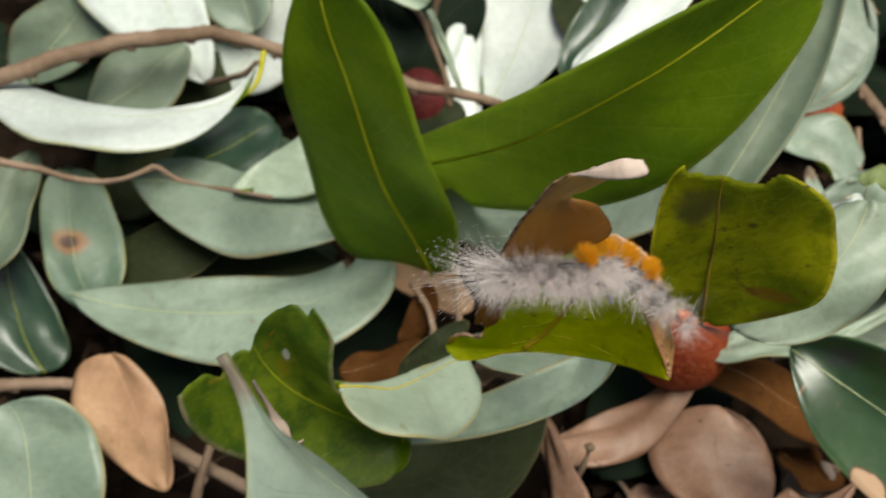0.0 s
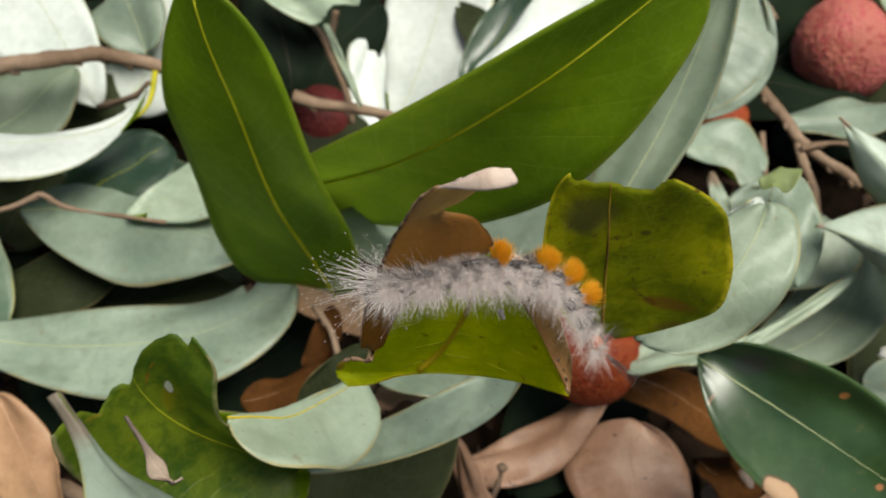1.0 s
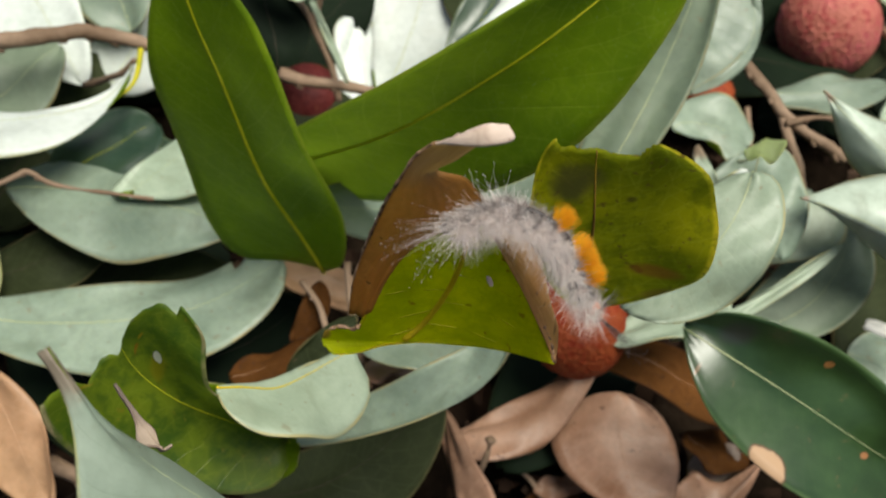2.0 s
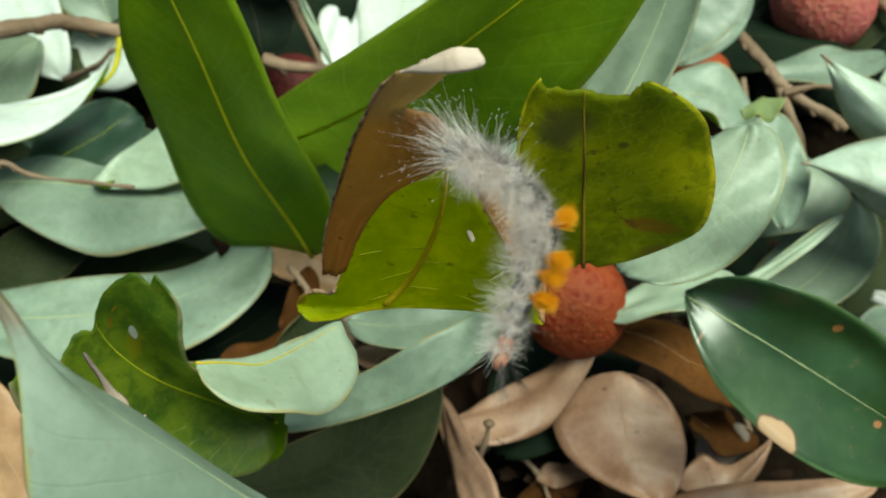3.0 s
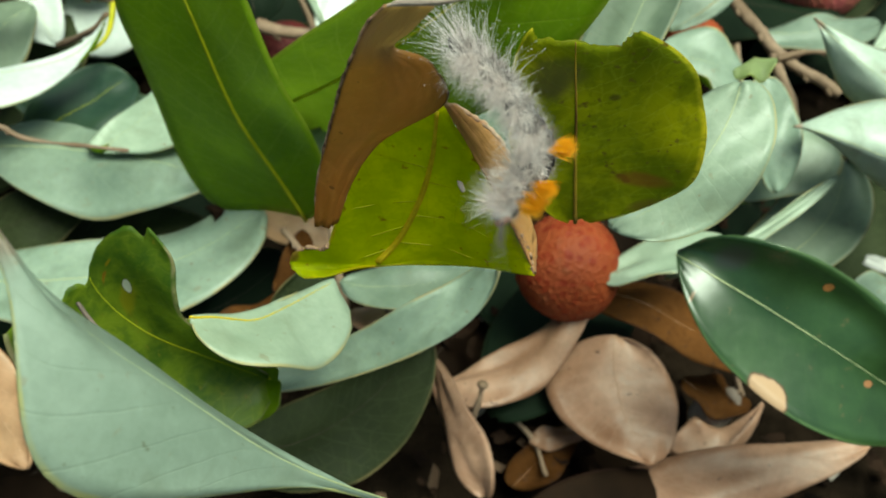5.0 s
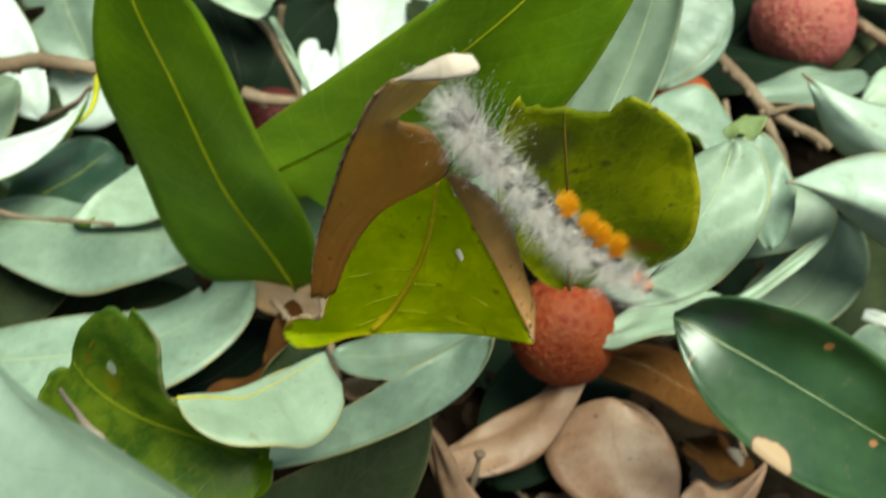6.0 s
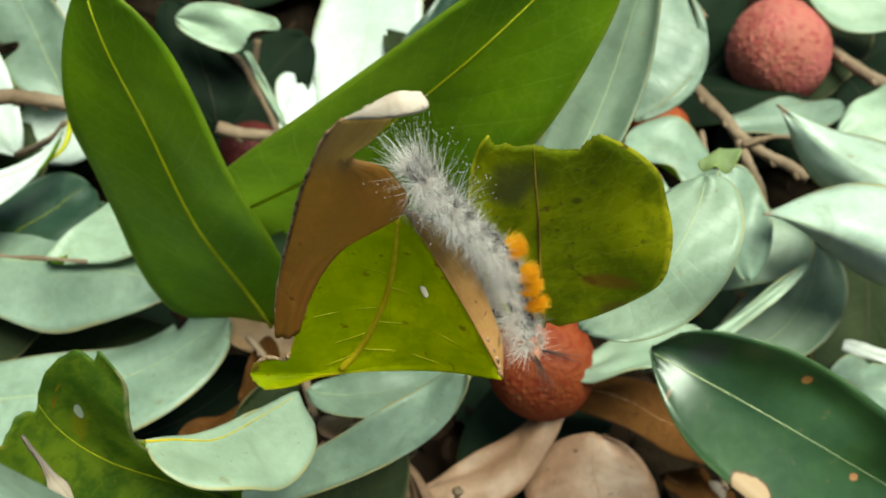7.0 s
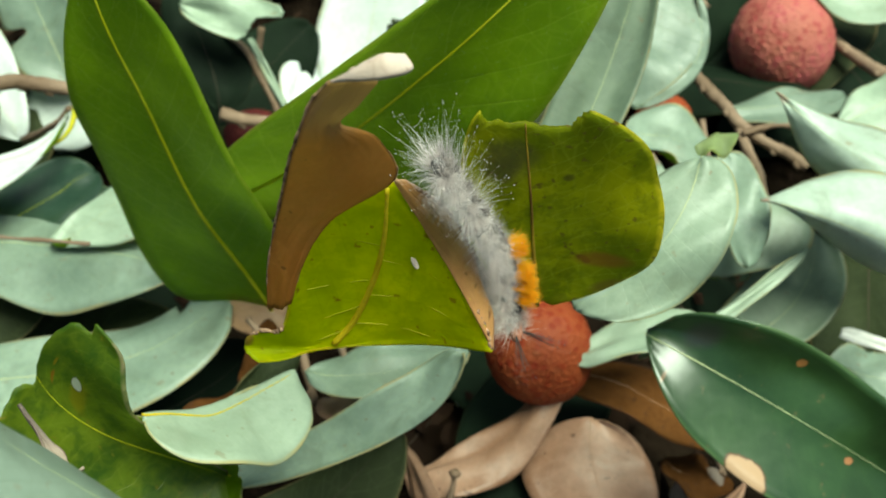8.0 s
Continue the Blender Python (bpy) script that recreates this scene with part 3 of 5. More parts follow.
leaf('chewed_leaf', 'chewed dark green leaf with notched lobes and brown specks', (GREEN, UNDER),
     (-0.0083, 0.0622, 0.1000), (-0.0324, 0.0699, 0.1203), (-0.0309, 0.0784, 0.1417), (-0.0380, 0.0525, 0.1102), (-0.0170, 0.0643, 0.1255), pa=0.75, pb=0.18, spots=True, ragged=((-1, 0.9), (-0.66, 0.78), (-0.55, 0.70), (-0.39, 0.70), (-0.275, 0.70), (-0.16, 0.677), (-0.075, 0.642), (-0.025, 0.656), (0.025, 0.69), (0.075, 0.725), (0.225, 0.812), (0.40, 0.89), (0.488, 0.916), (0.575, 0.924), (0.638, 0.907), (0.663, 0.86), (0.69, 0.92), (0.775, 0.976), (0.875, 0.976), (1, 0.955)), left_shape=(0.30, 0.05))
leaf('pale_leaf', 'pale grey-green leaf underside curling up in front of brown litter', (PALE, PALE),
     (-0.0195, 0.0660, 0.1201), (-0.0091, 0.0696, 0.1115), (0.0049, 0.0790, 0.1026), (-0.0082, 0.0722, 0.1085), (-0.0050, 0.0566, 0.1155), pa=0.49, pb=0.19, left_shape=(0.71, 0.26), yellow_rib=True)
leaf('pale_leaf', 'pale grey-green leaf underside lying in a shallow arc', (PALE_MID, GREEN),
     (-0.0122, 0.0693, 0.0742), (0.0189, 0.0736, 0.0840), (0.0370, 0.0838, 0.0948), (0.0159, 0.0796, 0.0850), (0.0220, 0.0713, 0.0850), pa=0.48, pb=0.38, left_shape=(0.31, 0.35))
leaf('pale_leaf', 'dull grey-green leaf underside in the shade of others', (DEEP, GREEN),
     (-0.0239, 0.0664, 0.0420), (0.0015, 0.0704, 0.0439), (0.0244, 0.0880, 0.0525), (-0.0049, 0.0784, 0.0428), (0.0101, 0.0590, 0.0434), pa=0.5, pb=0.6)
leaf('pale_leaf', 'pale grey-green leaf underside long and sickle-shaped with bitten edge', (PALE_MID, GREEN),
     (-0.0981, 0.1159, 0.0506), (-0.0491, 0.1102, 0.0513), (-0.0130, 0.1246, 0.0549), (-0.0453, 0.1225, 0.0479), (-0.0503, 0.0941, 0.0532), pa=0.68, pb=0.37, bites=((0.8, -1, 0.35, 0.035),), left_shape=(0.44, 0.33))
leaf('front_leaf', 'pale blue-green leaf close to the lens with brown dead tip', (PALE, GREEN),
     (0.0133, 0.0235, 0.1510), (-0.0090, 0.0287, 0.1844), (-0.0236, 0.0409, 0.2058), (-0.0157, 0.0179, 0.1874), (-0.0152, 0.0353, 0.1806), pa=2.98, pb=3.35, deadtip=True, left_shape=(3.72, 3.02))
leaf('dry_tip_leaf', 'narrow dry pinkish-brown leaf tip behind a pale leaf', (DRYSTEM, DRYSTEM),
     (-0.0236, 0.0491, 0.1427), (-0.0261, 0.0514, 0.1438), (-0.0308, 0.0588, 0.1464), (-0.0273, 0.0511, 0.1446), (-0.0252, 0.0514, 0.1427), pa=0.14, pb=0.62, left_shape=(0.15, 0.71))
leaf('brown_leaf', 'smooth tan dead leaf lying upright in the litter', (BROWN, BROWN),
     (-0.0820, 0.0952, 0.0610), (-0.0732, 0.0783, 0.0578), (-0.0657, 0.0625, 0.0550), (-0.0658, 0.0783, 0.0608), (-0.0885, 0.0788, 0.0550), pa=0.43, pb=0.62, left_shape=(0.43, 0.72))
leaf('pale_leaf', 'pale grey-green leaf underside with wide yellow midrib', (PALE_MID, GREEN),
     (-0.0935, 0.0470, 0.0625), (-0.0940, 0.0676, 0.0726), (-0.0987, 0.0771, 0.0773), (-0.1056, 0.0668, 0.0772), (-0.0762, 0.0638, 0.0707), pa=0.33, pb=0.36, left_shape=(0.40, 0.40))
bowl = leaf('pale_leaf', 'bright pale leaf underside curved like a bowl', (PALE_BRIGHT, GREEN),
     (-0.0533, 0.1822, 0.0583), (-0.0751, 0.1625, 0.0640), (-0.1324, 0.1740, 0.0593), (-0.0995, 0.1488, 0.0671), (-0.0910, 0.1738, 0.0544), pa=2.13, pb=0.31, left_shape=(0.88, 1.15))
verts, faces = tube(smooth_path([(-0.0050, -0.0116, 0.0015), (-0.0017, -0.0092, 0.0007), (0.0006, -0.0054, 0.0000), (0.0016, -0.0008, -0.0003), (0.0020, 0.0059, -0.0002)], 6), [0.0004 + 0.00002 * i for i in range(25)], 8)
part("stalk", mesh_of("stalk", verts, faces, [RIB_SIDE]), bowl, "yellow-green curved stalk")
leaf('pale_leaf', 'pale grey-green leaf underside half under the upright green leaf', (PALE_MID, GREEN),
     (-0.0871, 0.1516, 0.0466), (-0.0607, 0.1476, 0.0496), (-0.0240, 0.1338, 0.0537), (-0.0579, 0.1596, 0.0451), (-0.0534, 0.1268, 0.0505), pa=0.46, pb=0.75, left_shape=(0.35, 0.45))
leaf('pale_leaf', 'small pale leaf underside wedged beside the green leaf', (PALE, GREEN),
     (-0.0511, 0.1444, 0.0566), (-0.0501, 0.1473, 0.0543), (-0.0212, 0.1662, 0.0610), (-0.0462, 0.1576, 0.0543), (-0.0335, 0.1414, 0.0572), pa=1.11, pb=0.46, left_shape=(0.80, 0.45))
leaf('pale_leaf', 'bright pale leaf underside lying below the bare twig', (PALE_BRIGHT, GREEN),
     (-0.1053, 0.2482, 0.0508), (-0.0879, 0.2202, 0.0470), (-0.0720, 0.1912, 0.0376), (-0.0760, 0.2219, 0.0482), (-0.1127, 0.2163, 0.0443), pa=0.42, pb=0.70, left_shape=(0.46, 0.64))
leaf('pale_leaf', 'pale grey-green leaf underside behind the bare twig with pale veins', (PALE_BRIGHT, GREEN),
     (-0.0686, 0.1970, 0.0256), (-0.0561, 0.2195, 0.0365), (-0.0543, 0.2468, 0.0499), (-0.0713, 0.2224, 0.0329), (-0.0395, 0.2151, 0.0394), pa=0.4, pb=0.5)
leaf('dark_leaf', 'greyish leaf underside in the shaded heap', (PALE_SHADED, GREEN),
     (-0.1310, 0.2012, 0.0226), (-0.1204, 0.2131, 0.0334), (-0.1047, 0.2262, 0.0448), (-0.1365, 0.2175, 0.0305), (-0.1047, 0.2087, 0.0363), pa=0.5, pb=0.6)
leaf('dark_leaf', 'dull grey-green leaf tucked under the bowl-shaped leaf', (PALE_SHADED, GREEN),
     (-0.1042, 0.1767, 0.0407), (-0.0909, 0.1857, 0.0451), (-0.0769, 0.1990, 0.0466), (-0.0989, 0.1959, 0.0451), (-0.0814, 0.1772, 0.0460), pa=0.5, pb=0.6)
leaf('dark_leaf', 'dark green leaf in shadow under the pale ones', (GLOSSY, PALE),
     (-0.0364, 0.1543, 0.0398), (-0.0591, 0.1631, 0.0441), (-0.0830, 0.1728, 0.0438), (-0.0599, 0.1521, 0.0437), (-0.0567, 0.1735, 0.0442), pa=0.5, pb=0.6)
leaf('pale_leaf', 'pale grey-green leaf underside with orange-brown rotten hole', (PALE_ROT, GREEN),
     (-0.0955, 0.1176, 0.0369), (-0.1017, 0.1323, 0.0441), (-0.1048, 0.1541, 0.0497), (-0.1102, 0.1323, 0.0441), (-0.0885, 0.1351, 0.0454), pa=0.35, pb=0.35)
leaf('pale_leaf', "narrow bluish leaf underside at the heap's edge", (PALE_SHADED, GREEN),
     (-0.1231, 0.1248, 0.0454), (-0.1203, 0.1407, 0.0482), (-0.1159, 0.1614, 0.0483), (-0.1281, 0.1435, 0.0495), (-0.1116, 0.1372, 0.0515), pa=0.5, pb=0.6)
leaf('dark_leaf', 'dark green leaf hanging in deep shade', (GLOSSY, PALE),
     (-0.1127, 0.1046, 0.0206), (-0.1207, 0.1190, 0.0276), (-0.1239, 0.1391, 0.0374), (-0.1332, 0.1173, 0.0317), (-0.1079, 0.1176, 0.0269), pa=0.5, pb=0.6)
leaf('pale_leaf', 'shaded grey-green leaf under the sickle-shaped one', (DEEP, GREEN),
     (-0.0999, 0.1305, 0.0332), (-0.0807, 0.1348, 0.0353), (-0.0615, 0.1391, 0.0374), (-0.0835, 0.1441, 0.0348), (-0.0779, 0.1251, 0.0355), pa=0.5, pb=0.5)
leaf('pale_leaf', 'pale grey-green leaf underside lying under the broad green leaf', (PALE_MID, GREEN),
     (0.0760, 0.1466, 0.0861), (0.0391, 0.1306, 0.0733), (-0.0061, 0.1339, 0.0649), (0.0412, 0.1191, 0.0727), (0.0368, 0.1418, 0.0738), pa=0.5, pb=0.5)
leaf('pale_leaf', 'bright pale leaf underside standing at the back', (PALE_BRIGHT, GREEN),
     (0.0139, 0.2014, 0.0115), (0.0270, 0.2260, 0.0175), (0.0425, 0.2780, 0.0368), (0.0162, 0.2489, 0.0226), (0.0477, 0.2318, 0.0263), pa=0.40, pb=0.51, left_shape=(0.45, 0.58))
leaf('pale_leaf', 'pale leaf underside with a torn end above a dark gap', (PALE, PALE),
     (-0.0220, 0.2101, 0.0669), (-0.0076, 0.2029, 0.0678), (0.0117, 0.1950, 0.0663), (-0.0062, 0.2082, 0.0722), (-0.0099, 0.1977, 0.0656), pa=0.5, pb=0.3, ragged=((-1, 0.80), (-0.8, 0.84), (-0.55, 0.83), (-0.35, 0.72), (-0.15, 0.66), (0.2, 0.64), (0.6, 0.62), (1, 0.56)))
leaf('pale_leaf', 'narrow pale dried leaf strip hanging from a torn leaf', (PALE, PALE),
     (-0.0040, 0.1979, 0.0646), (0.0003, 0.1867, 0.0625), (0.0051, 0.1744, 0.0580), (-0.0006, 0.1866, 0.0623), (0.0012, 0.1869, 0.0627), pa=0.15, pb=0.25)
leaf('pale_leaf', 'bright pale leaf with blunt end among twigs', (PALE_BRIGHT, PALE_MID),
     (0.0116, 0.1879, 0.0130), (0.0088, 0.2182, 0.0219), (0.0134, 0.2260, 0.0198), (0.0013, 0.2003, 0.0192), (0.0122, 0.2195, 0.0166), pa=0.48, pb=0.51, left_shape=(0.36, 0.54))
leaf('pale_leaf', 'bright narrow leaf underside above the broad green leaf', (PALE_BRIGHT, GREEN),
     (0.0325, 0.1625, 0.0838), (0.0498, 0.1742, 0.0895), (0.0685, 0.1884, 0.0965), (0.0491, 0.1822, 0.0885), (0.0518, 0.1669, 0.0910), pa=0.5, pb=0.6)
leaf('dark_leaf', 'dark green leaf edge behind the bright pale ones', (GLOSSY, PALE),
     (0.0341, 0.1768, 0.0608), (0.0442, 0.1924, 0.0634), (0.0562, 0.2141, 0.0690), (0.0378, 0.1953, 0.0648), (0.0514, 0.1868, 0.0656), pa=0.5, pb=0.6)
leaf('dark_leaf', 'dark green leaf deep between the upright leaves', (SHADE_GREEN, SHADE_GREEN),
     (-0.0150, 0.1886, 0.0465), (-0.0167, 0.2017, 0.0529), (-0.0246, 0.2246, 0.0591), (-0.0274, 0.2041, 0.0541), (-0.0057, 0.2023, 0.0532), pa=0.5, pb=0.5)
leaf('dark_leaf', 'dark teal leaf lying under the pale sickle leaves', (GLOSSY, PALE),
     (-0.0770, 0.1535, 0.0444), (-0.0621, 0.1614, 0.0482), (-0.0481, 0.1707, 0.0478), (-0.0669, 0.1724, 0.0486), (-0.0545, 0.1516, 0.0485), pa=0.5, pb=0.5)
leaf('pale_leaf', 'pale leaf underside in the corner of the heap', (PALE_MID, GREEN),
     (-0.0590, 0.2076, 0.0407), (-0.0647, 0.2250, 0.0492), (-0.0742, 0.2475, 0.0552), (-0.0770, 0.2229, 0.0452), (-0.0546, 0.2258, 0.0527), pa=0.5, pb=0.6, bites=((0.5, -1, 0.55, 0.06),))
leaf('pale_leaf', 'pale grey-green leaf underside with brown pointed end above another', (PALE_BASE, GREEN),
     (0.1249, 0.1513, 0.0816), (0.1383, 0.1307, 0.0812), (0.1534, 0.1181, 0.0797), (0.1462, 0.1448, 0.0773), (0.1313, 0.1393, 0.0687), pa=1.38, pb=0.71, left_shape=(1.42, 0.50))
leaf('pale_leaf', 'pale grey-green leaf underside with reddish pointed end', (PALE_BASE, GREEN),
     (0.1132, 0.1219, 0.0794), (0.1281, 0.1121, 0.0824), (0.1524, 0.0985, 0.0774), (0.1361, 0.1309, 0.0810), (0.1295, 0.1165, 0.0650), pa=2.06, pb=0.49, left_shape=(1.39, 0.43))
leaf('pale_leaf', 'pale grey-green leaf underside rounded and half hidden', (PALE_MID, GREEN),
     (0.0888, 0.1498, 0.0681), (0.0975, 0.1512, 0.0684), (0.1089, 0.1451, 0.0652), (0.1038, 0.1595, 0.0678), (0.1007, 0.1411, 0.0689), pa=0.47, pb=0.43, left_shape=(0.43, 0.42))
leaf('pale_leaf', 'pale grey-green leaf underside standing behind the dead twig', (PALE_MID, PALE_MID),
     (0.0957, 0.1638, 0.0631), (0.1138, 0.1746, 0.0690), (0.1149, 0.1988, 0.0754), (0.0948, 0.1808, 0.0714), (0.1148, 0.1786, 0.0705), pa=0.39, pb=0.52, left_shape=(0.40, 0.50))
leaf('pale_leaf', 'pale grey-green leaf underside pinched and folded below the twig fork', (PALE, GREEN),
     (0.1054, 0.1184, 0.0522), (0.1182, 0.1299, 0.0580), (0.1265, 0.1375, 0.0554), (0.1215, 0.1271, 0.0515), (0.1303, 0.1193, 0.0582), pa=0.66, pb=0.50, left_shape=(0.47, 0.75))
leaf('pale_leaf', 'thin pale leaf seen edge-on in the heap', (PALE, GREEN),
     (0.0823, 0.0956, 0.0562), (0.1056, 0.1040, 0.0603), (0.1271, 0.1154, 0.0659), (0.1054, 0.1057, 0.0601), (0.1064, 0.1017, 0.0602), pa=0.5, pb=0.5)
leaf('dark_leaf', 'dull green leaf with pale rim in the shade', (PALE_SHADED, GREEN),
     (0.1062, 0.1032, 0.0399), (0.1284, 0.1113, 0.0439), (0.1391, 0.1298, 0.0479), (0.1210, 0.1222, 0.0441), (0.1371, 0.1058, 0.0462), pa=0.5, pb=0.5)
leaf('pale_leaf', 'torn pale leaf below the red fruit', (PALE, GREEN),
     (0.0653, 0.0949, 0.0609), (0.0777, 0.0977, 0.0622), (0.0970, 0.1004, 0.0636), (0.0781, 0.1044, 0.0605), (0.0774, 0.0923, 0.0646), pa=0.7, pb=0.4)
leaf('pale_leaf', 'small olive-green leaf fleck on the twig', (UNDER, UNDER),
     (0.0898, 0.1176, 0.1091), (0.0941, 0.1190, 0.1096), (0.0992, 0.1195, 0.1099), (0.0952, 0.1203, 0.1083), (0.0938, 0.1149, 0.1096), pa=0.55, pb=0.40)
leaf('pale_leaf', 'pale grey-green leaf underside under the top fruit', (PALE_MID, GREEN),
     (0.1327, 0.1822, 0.0334), (0.1521, 0.1828, 0.0337), (0.1721, 0.1863, 0.0304), (0.1547, 0.1894, 0.0319), (0.1510, 0.1747, 0.0347), pa=0.4, pb=0.4)
leaf('pale_leaf', "rounded pale leaf underside above the fruit's stalk", (PALE, GREEN),
     (0.1710, 0.2258, 0.0396), (0.1850, 0.2198, 0.0367), (0.2089, 0.2162, 0.0349), (0.1847, 0.2297, 0.0415), (0.1815, 0.2102, 0.0370), pa=0.4, pb=0.5)
leaf('pale_leaf', "pale grey-green leaf underside at the heap's far edge", (PALE, GREEN),
     (0.1516, 0.1573, 0.0563), (0.1670, 0.1629, 0.0590), (0.1862, 0.1712, 0.0631), (0.1671, 0.1715, 0.0582), (0.1676, 0.1503, 0.0579), pa=0.5, pb=0.5)
leaf('pale_leaf', "pale grey-green leaf underside wedged under the twig's broken end", (PALE_MID, GREEN),
     (0.0966, 0.1318, 0.0639), (0.1039, 0.1375, 0.0666), (0.1142, 0.1443, 0.0650), (0.1006, 0.1391, 0.0674), (0.1084, 0.1332, 0.0646), pa=0.5, pb=0.5)
leaf('pale_leaf', 'torn whitish leaf scrap wedged beside the olive leaf', (PALE_BRIGHT, PALE_MID),
     (0.0821, 0.1102, 0.1041), (0.0865, 0.1121, 0.1055), (0.0908, 0.1139, 0.1068), (0.0859, 0.1136, 0.1062), (0.0873, 0.1103, 0.1046), pa=0.5, pb=0.3)
leaf('pale_leaf', 'narrow pale leaf with a pinkish dry tip', (PALE_TIP, GREEN),
     (0.0907, 0.1237, 0.0813), (0.0896, 0.1290, 0.0841), (0.0880, 0.1337, 0.0864), (0.0870, 0.1289, 0.0838), (0.0918, 0.1285, 0.0840), pa=0.3, pb=0.7)
leaf('pale_leaf', 'pale grey-green leaf underside hanging under the twig fork', (PALE, PALE_MID),
     (0.1092, 0.1373, 0.0776), (0.1113, 0.1257, 0.0718), (0.1116, 0.1123, 0.0647), (0.1058, 0.1254, 0.0711), (0.1182, 0.1263, 0.0726), pa=0.4, pb=0.5)
# separate blade added to stand in for the chewed leaf's lower part
leaf('dark_leaf', 'added mottled green blade for the lower part of the chewed leaf', (GREEN_SPOT, GREEN),
     (-0.0067, 0.0628, 0.0963), (-0.0233, 0.0659, 0.0965), (-0.0429, 0.0737, 0.0989), (-0.0209, 0.0729, 0.1049), (-0.0235, 0.0580, 0.0889), pa=0.4, pb=0.4)
leaf('petal_scrap', 'small white dry petal scrap on the leaves', (WHITE, WHITE),
     (0.1405, 0.1041, 0.0403), (0.1480, 0.1014, 0.0390), (0.1565, 0.0980, 0.0374), (0.1489, 0.1029, 0.0393), (0.1470, 0.0998, 0.0388), pa=0.12, pb=0.12, wave=0.0)
# near-black leaves added to fill gaps where there is only shade
leaf('dark_leaf', 'near-black filler leaf for the shade behind the red fruit', (SHADE_GREEN, SHADE_GREEN),
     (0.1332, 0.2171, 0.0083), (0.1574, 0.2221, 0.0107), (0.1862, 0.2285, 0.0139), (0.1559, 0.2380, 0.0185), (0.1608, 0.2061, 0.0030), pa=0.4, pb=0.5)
leaf('dark_leaf', "near-black filler leaf for the shade under the fruit stalk", (SHADE_GREEN, SHADE_GREEN),
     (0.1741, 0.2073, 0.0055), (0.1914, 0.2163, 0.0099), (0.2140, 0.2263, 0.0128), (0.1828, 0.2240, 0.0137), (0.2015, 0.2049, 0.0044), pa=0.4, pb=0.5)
leaf('dark_leaf', 'near-black filler leaf for the shade below the red fruit', (SHADE_GREEN, SHADE_GREEN),
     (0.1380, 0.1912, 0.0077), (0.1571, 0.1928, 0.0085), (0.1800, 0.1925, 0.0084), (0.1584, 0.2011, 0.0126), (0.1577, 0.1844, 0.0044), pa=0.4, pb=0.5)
leaf('dark_leaf', 'near-black filler leaf for the shade between upright leaves', (SHADE_GREEN, SHADE_GREEN),
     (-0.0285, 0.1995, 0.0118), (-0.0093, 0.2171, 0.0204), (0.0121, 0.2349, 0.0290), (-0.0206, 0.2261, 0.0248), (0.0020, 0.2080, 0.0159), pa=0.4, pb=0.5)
leaf('dark_leaf', 'near-black filler leaf for the shade beside the chewed leaf', (SHADE_GREEN, SHADE_GREEN),
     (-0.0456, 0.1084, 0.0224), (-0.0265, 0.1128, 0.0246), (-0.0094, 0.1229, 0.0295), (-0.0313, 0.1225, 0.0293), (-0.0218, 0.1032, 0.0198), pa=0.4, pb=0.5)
leaf('pale_leaf', 'pale grey-green leaf underside under the white petal scrap', (PALE_MID, GREEN),
     (0.1412, 0.1016, 0.0241), (0.1531, 0.0984, 0.0225), (0.1700, 0.0942, 0.0205), (0.1564, 0.1069, 0.0217), (0.1516, 0.0896, 0.0233), pa=0.5, pb=0.5)
leaf('brown_leaf', 'brown dead leaf darkened for its shaded gap', (BROWN_DEEP, BROWN_DEEP),
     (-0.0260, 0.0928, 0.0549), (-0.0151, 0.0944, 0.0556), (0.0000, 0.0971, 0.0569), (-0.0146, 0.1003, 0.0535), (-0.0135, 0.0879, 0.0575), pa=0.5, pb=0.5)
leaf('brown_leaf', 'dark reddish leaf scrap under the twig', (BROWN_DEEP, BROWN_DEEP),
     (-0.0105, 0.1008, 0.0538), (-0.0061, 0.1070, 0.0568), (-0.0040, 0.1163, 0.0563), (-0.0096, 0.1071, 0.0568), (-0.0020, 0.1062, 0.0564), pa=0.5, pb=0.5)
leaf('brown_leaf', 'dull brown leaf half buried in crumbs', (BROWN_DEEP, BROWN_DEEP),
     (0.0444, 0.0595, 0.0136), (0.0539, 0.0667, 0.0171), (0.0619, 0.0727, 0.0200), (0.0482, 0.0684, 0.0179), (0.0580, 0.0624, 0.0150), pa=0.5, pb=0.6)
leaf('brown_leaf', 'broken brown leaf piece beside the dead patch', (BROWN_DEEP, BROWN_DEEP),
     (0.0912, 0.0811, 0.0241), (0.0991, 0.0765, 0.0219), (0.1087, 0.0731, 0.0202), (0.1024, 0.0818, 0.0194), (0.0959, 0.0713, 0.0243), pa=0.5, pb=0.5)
leaf('brown_leaf', 'pale torn leaf scrap in the dark litter', (DRYSTEM, DRYSTEM),
     (0.0926, 0.0719, 0.0176), (0.0990, 0.0735, 0.0204), (0.1066, 0.0776, 0.0204), (0.0980, 0.0785, 0.0189), (0.1014, 0.0694, 0.0184), pa=0.4, pb=0.5)
leaf('brown_leaf', 'small tan leaf curl on dark ground', (BROWN_PINK, BROWN_PINK),
     (0.0495, 0.0691, 0.0203), (0.0562, 0.0699, 0.0207), (0.0652, 0.0705, 0.0210), (0.0567, 0.0731, 0.0202), (0.0564, 0.0665, 0.0210), pa=0.5, pb=0.5)
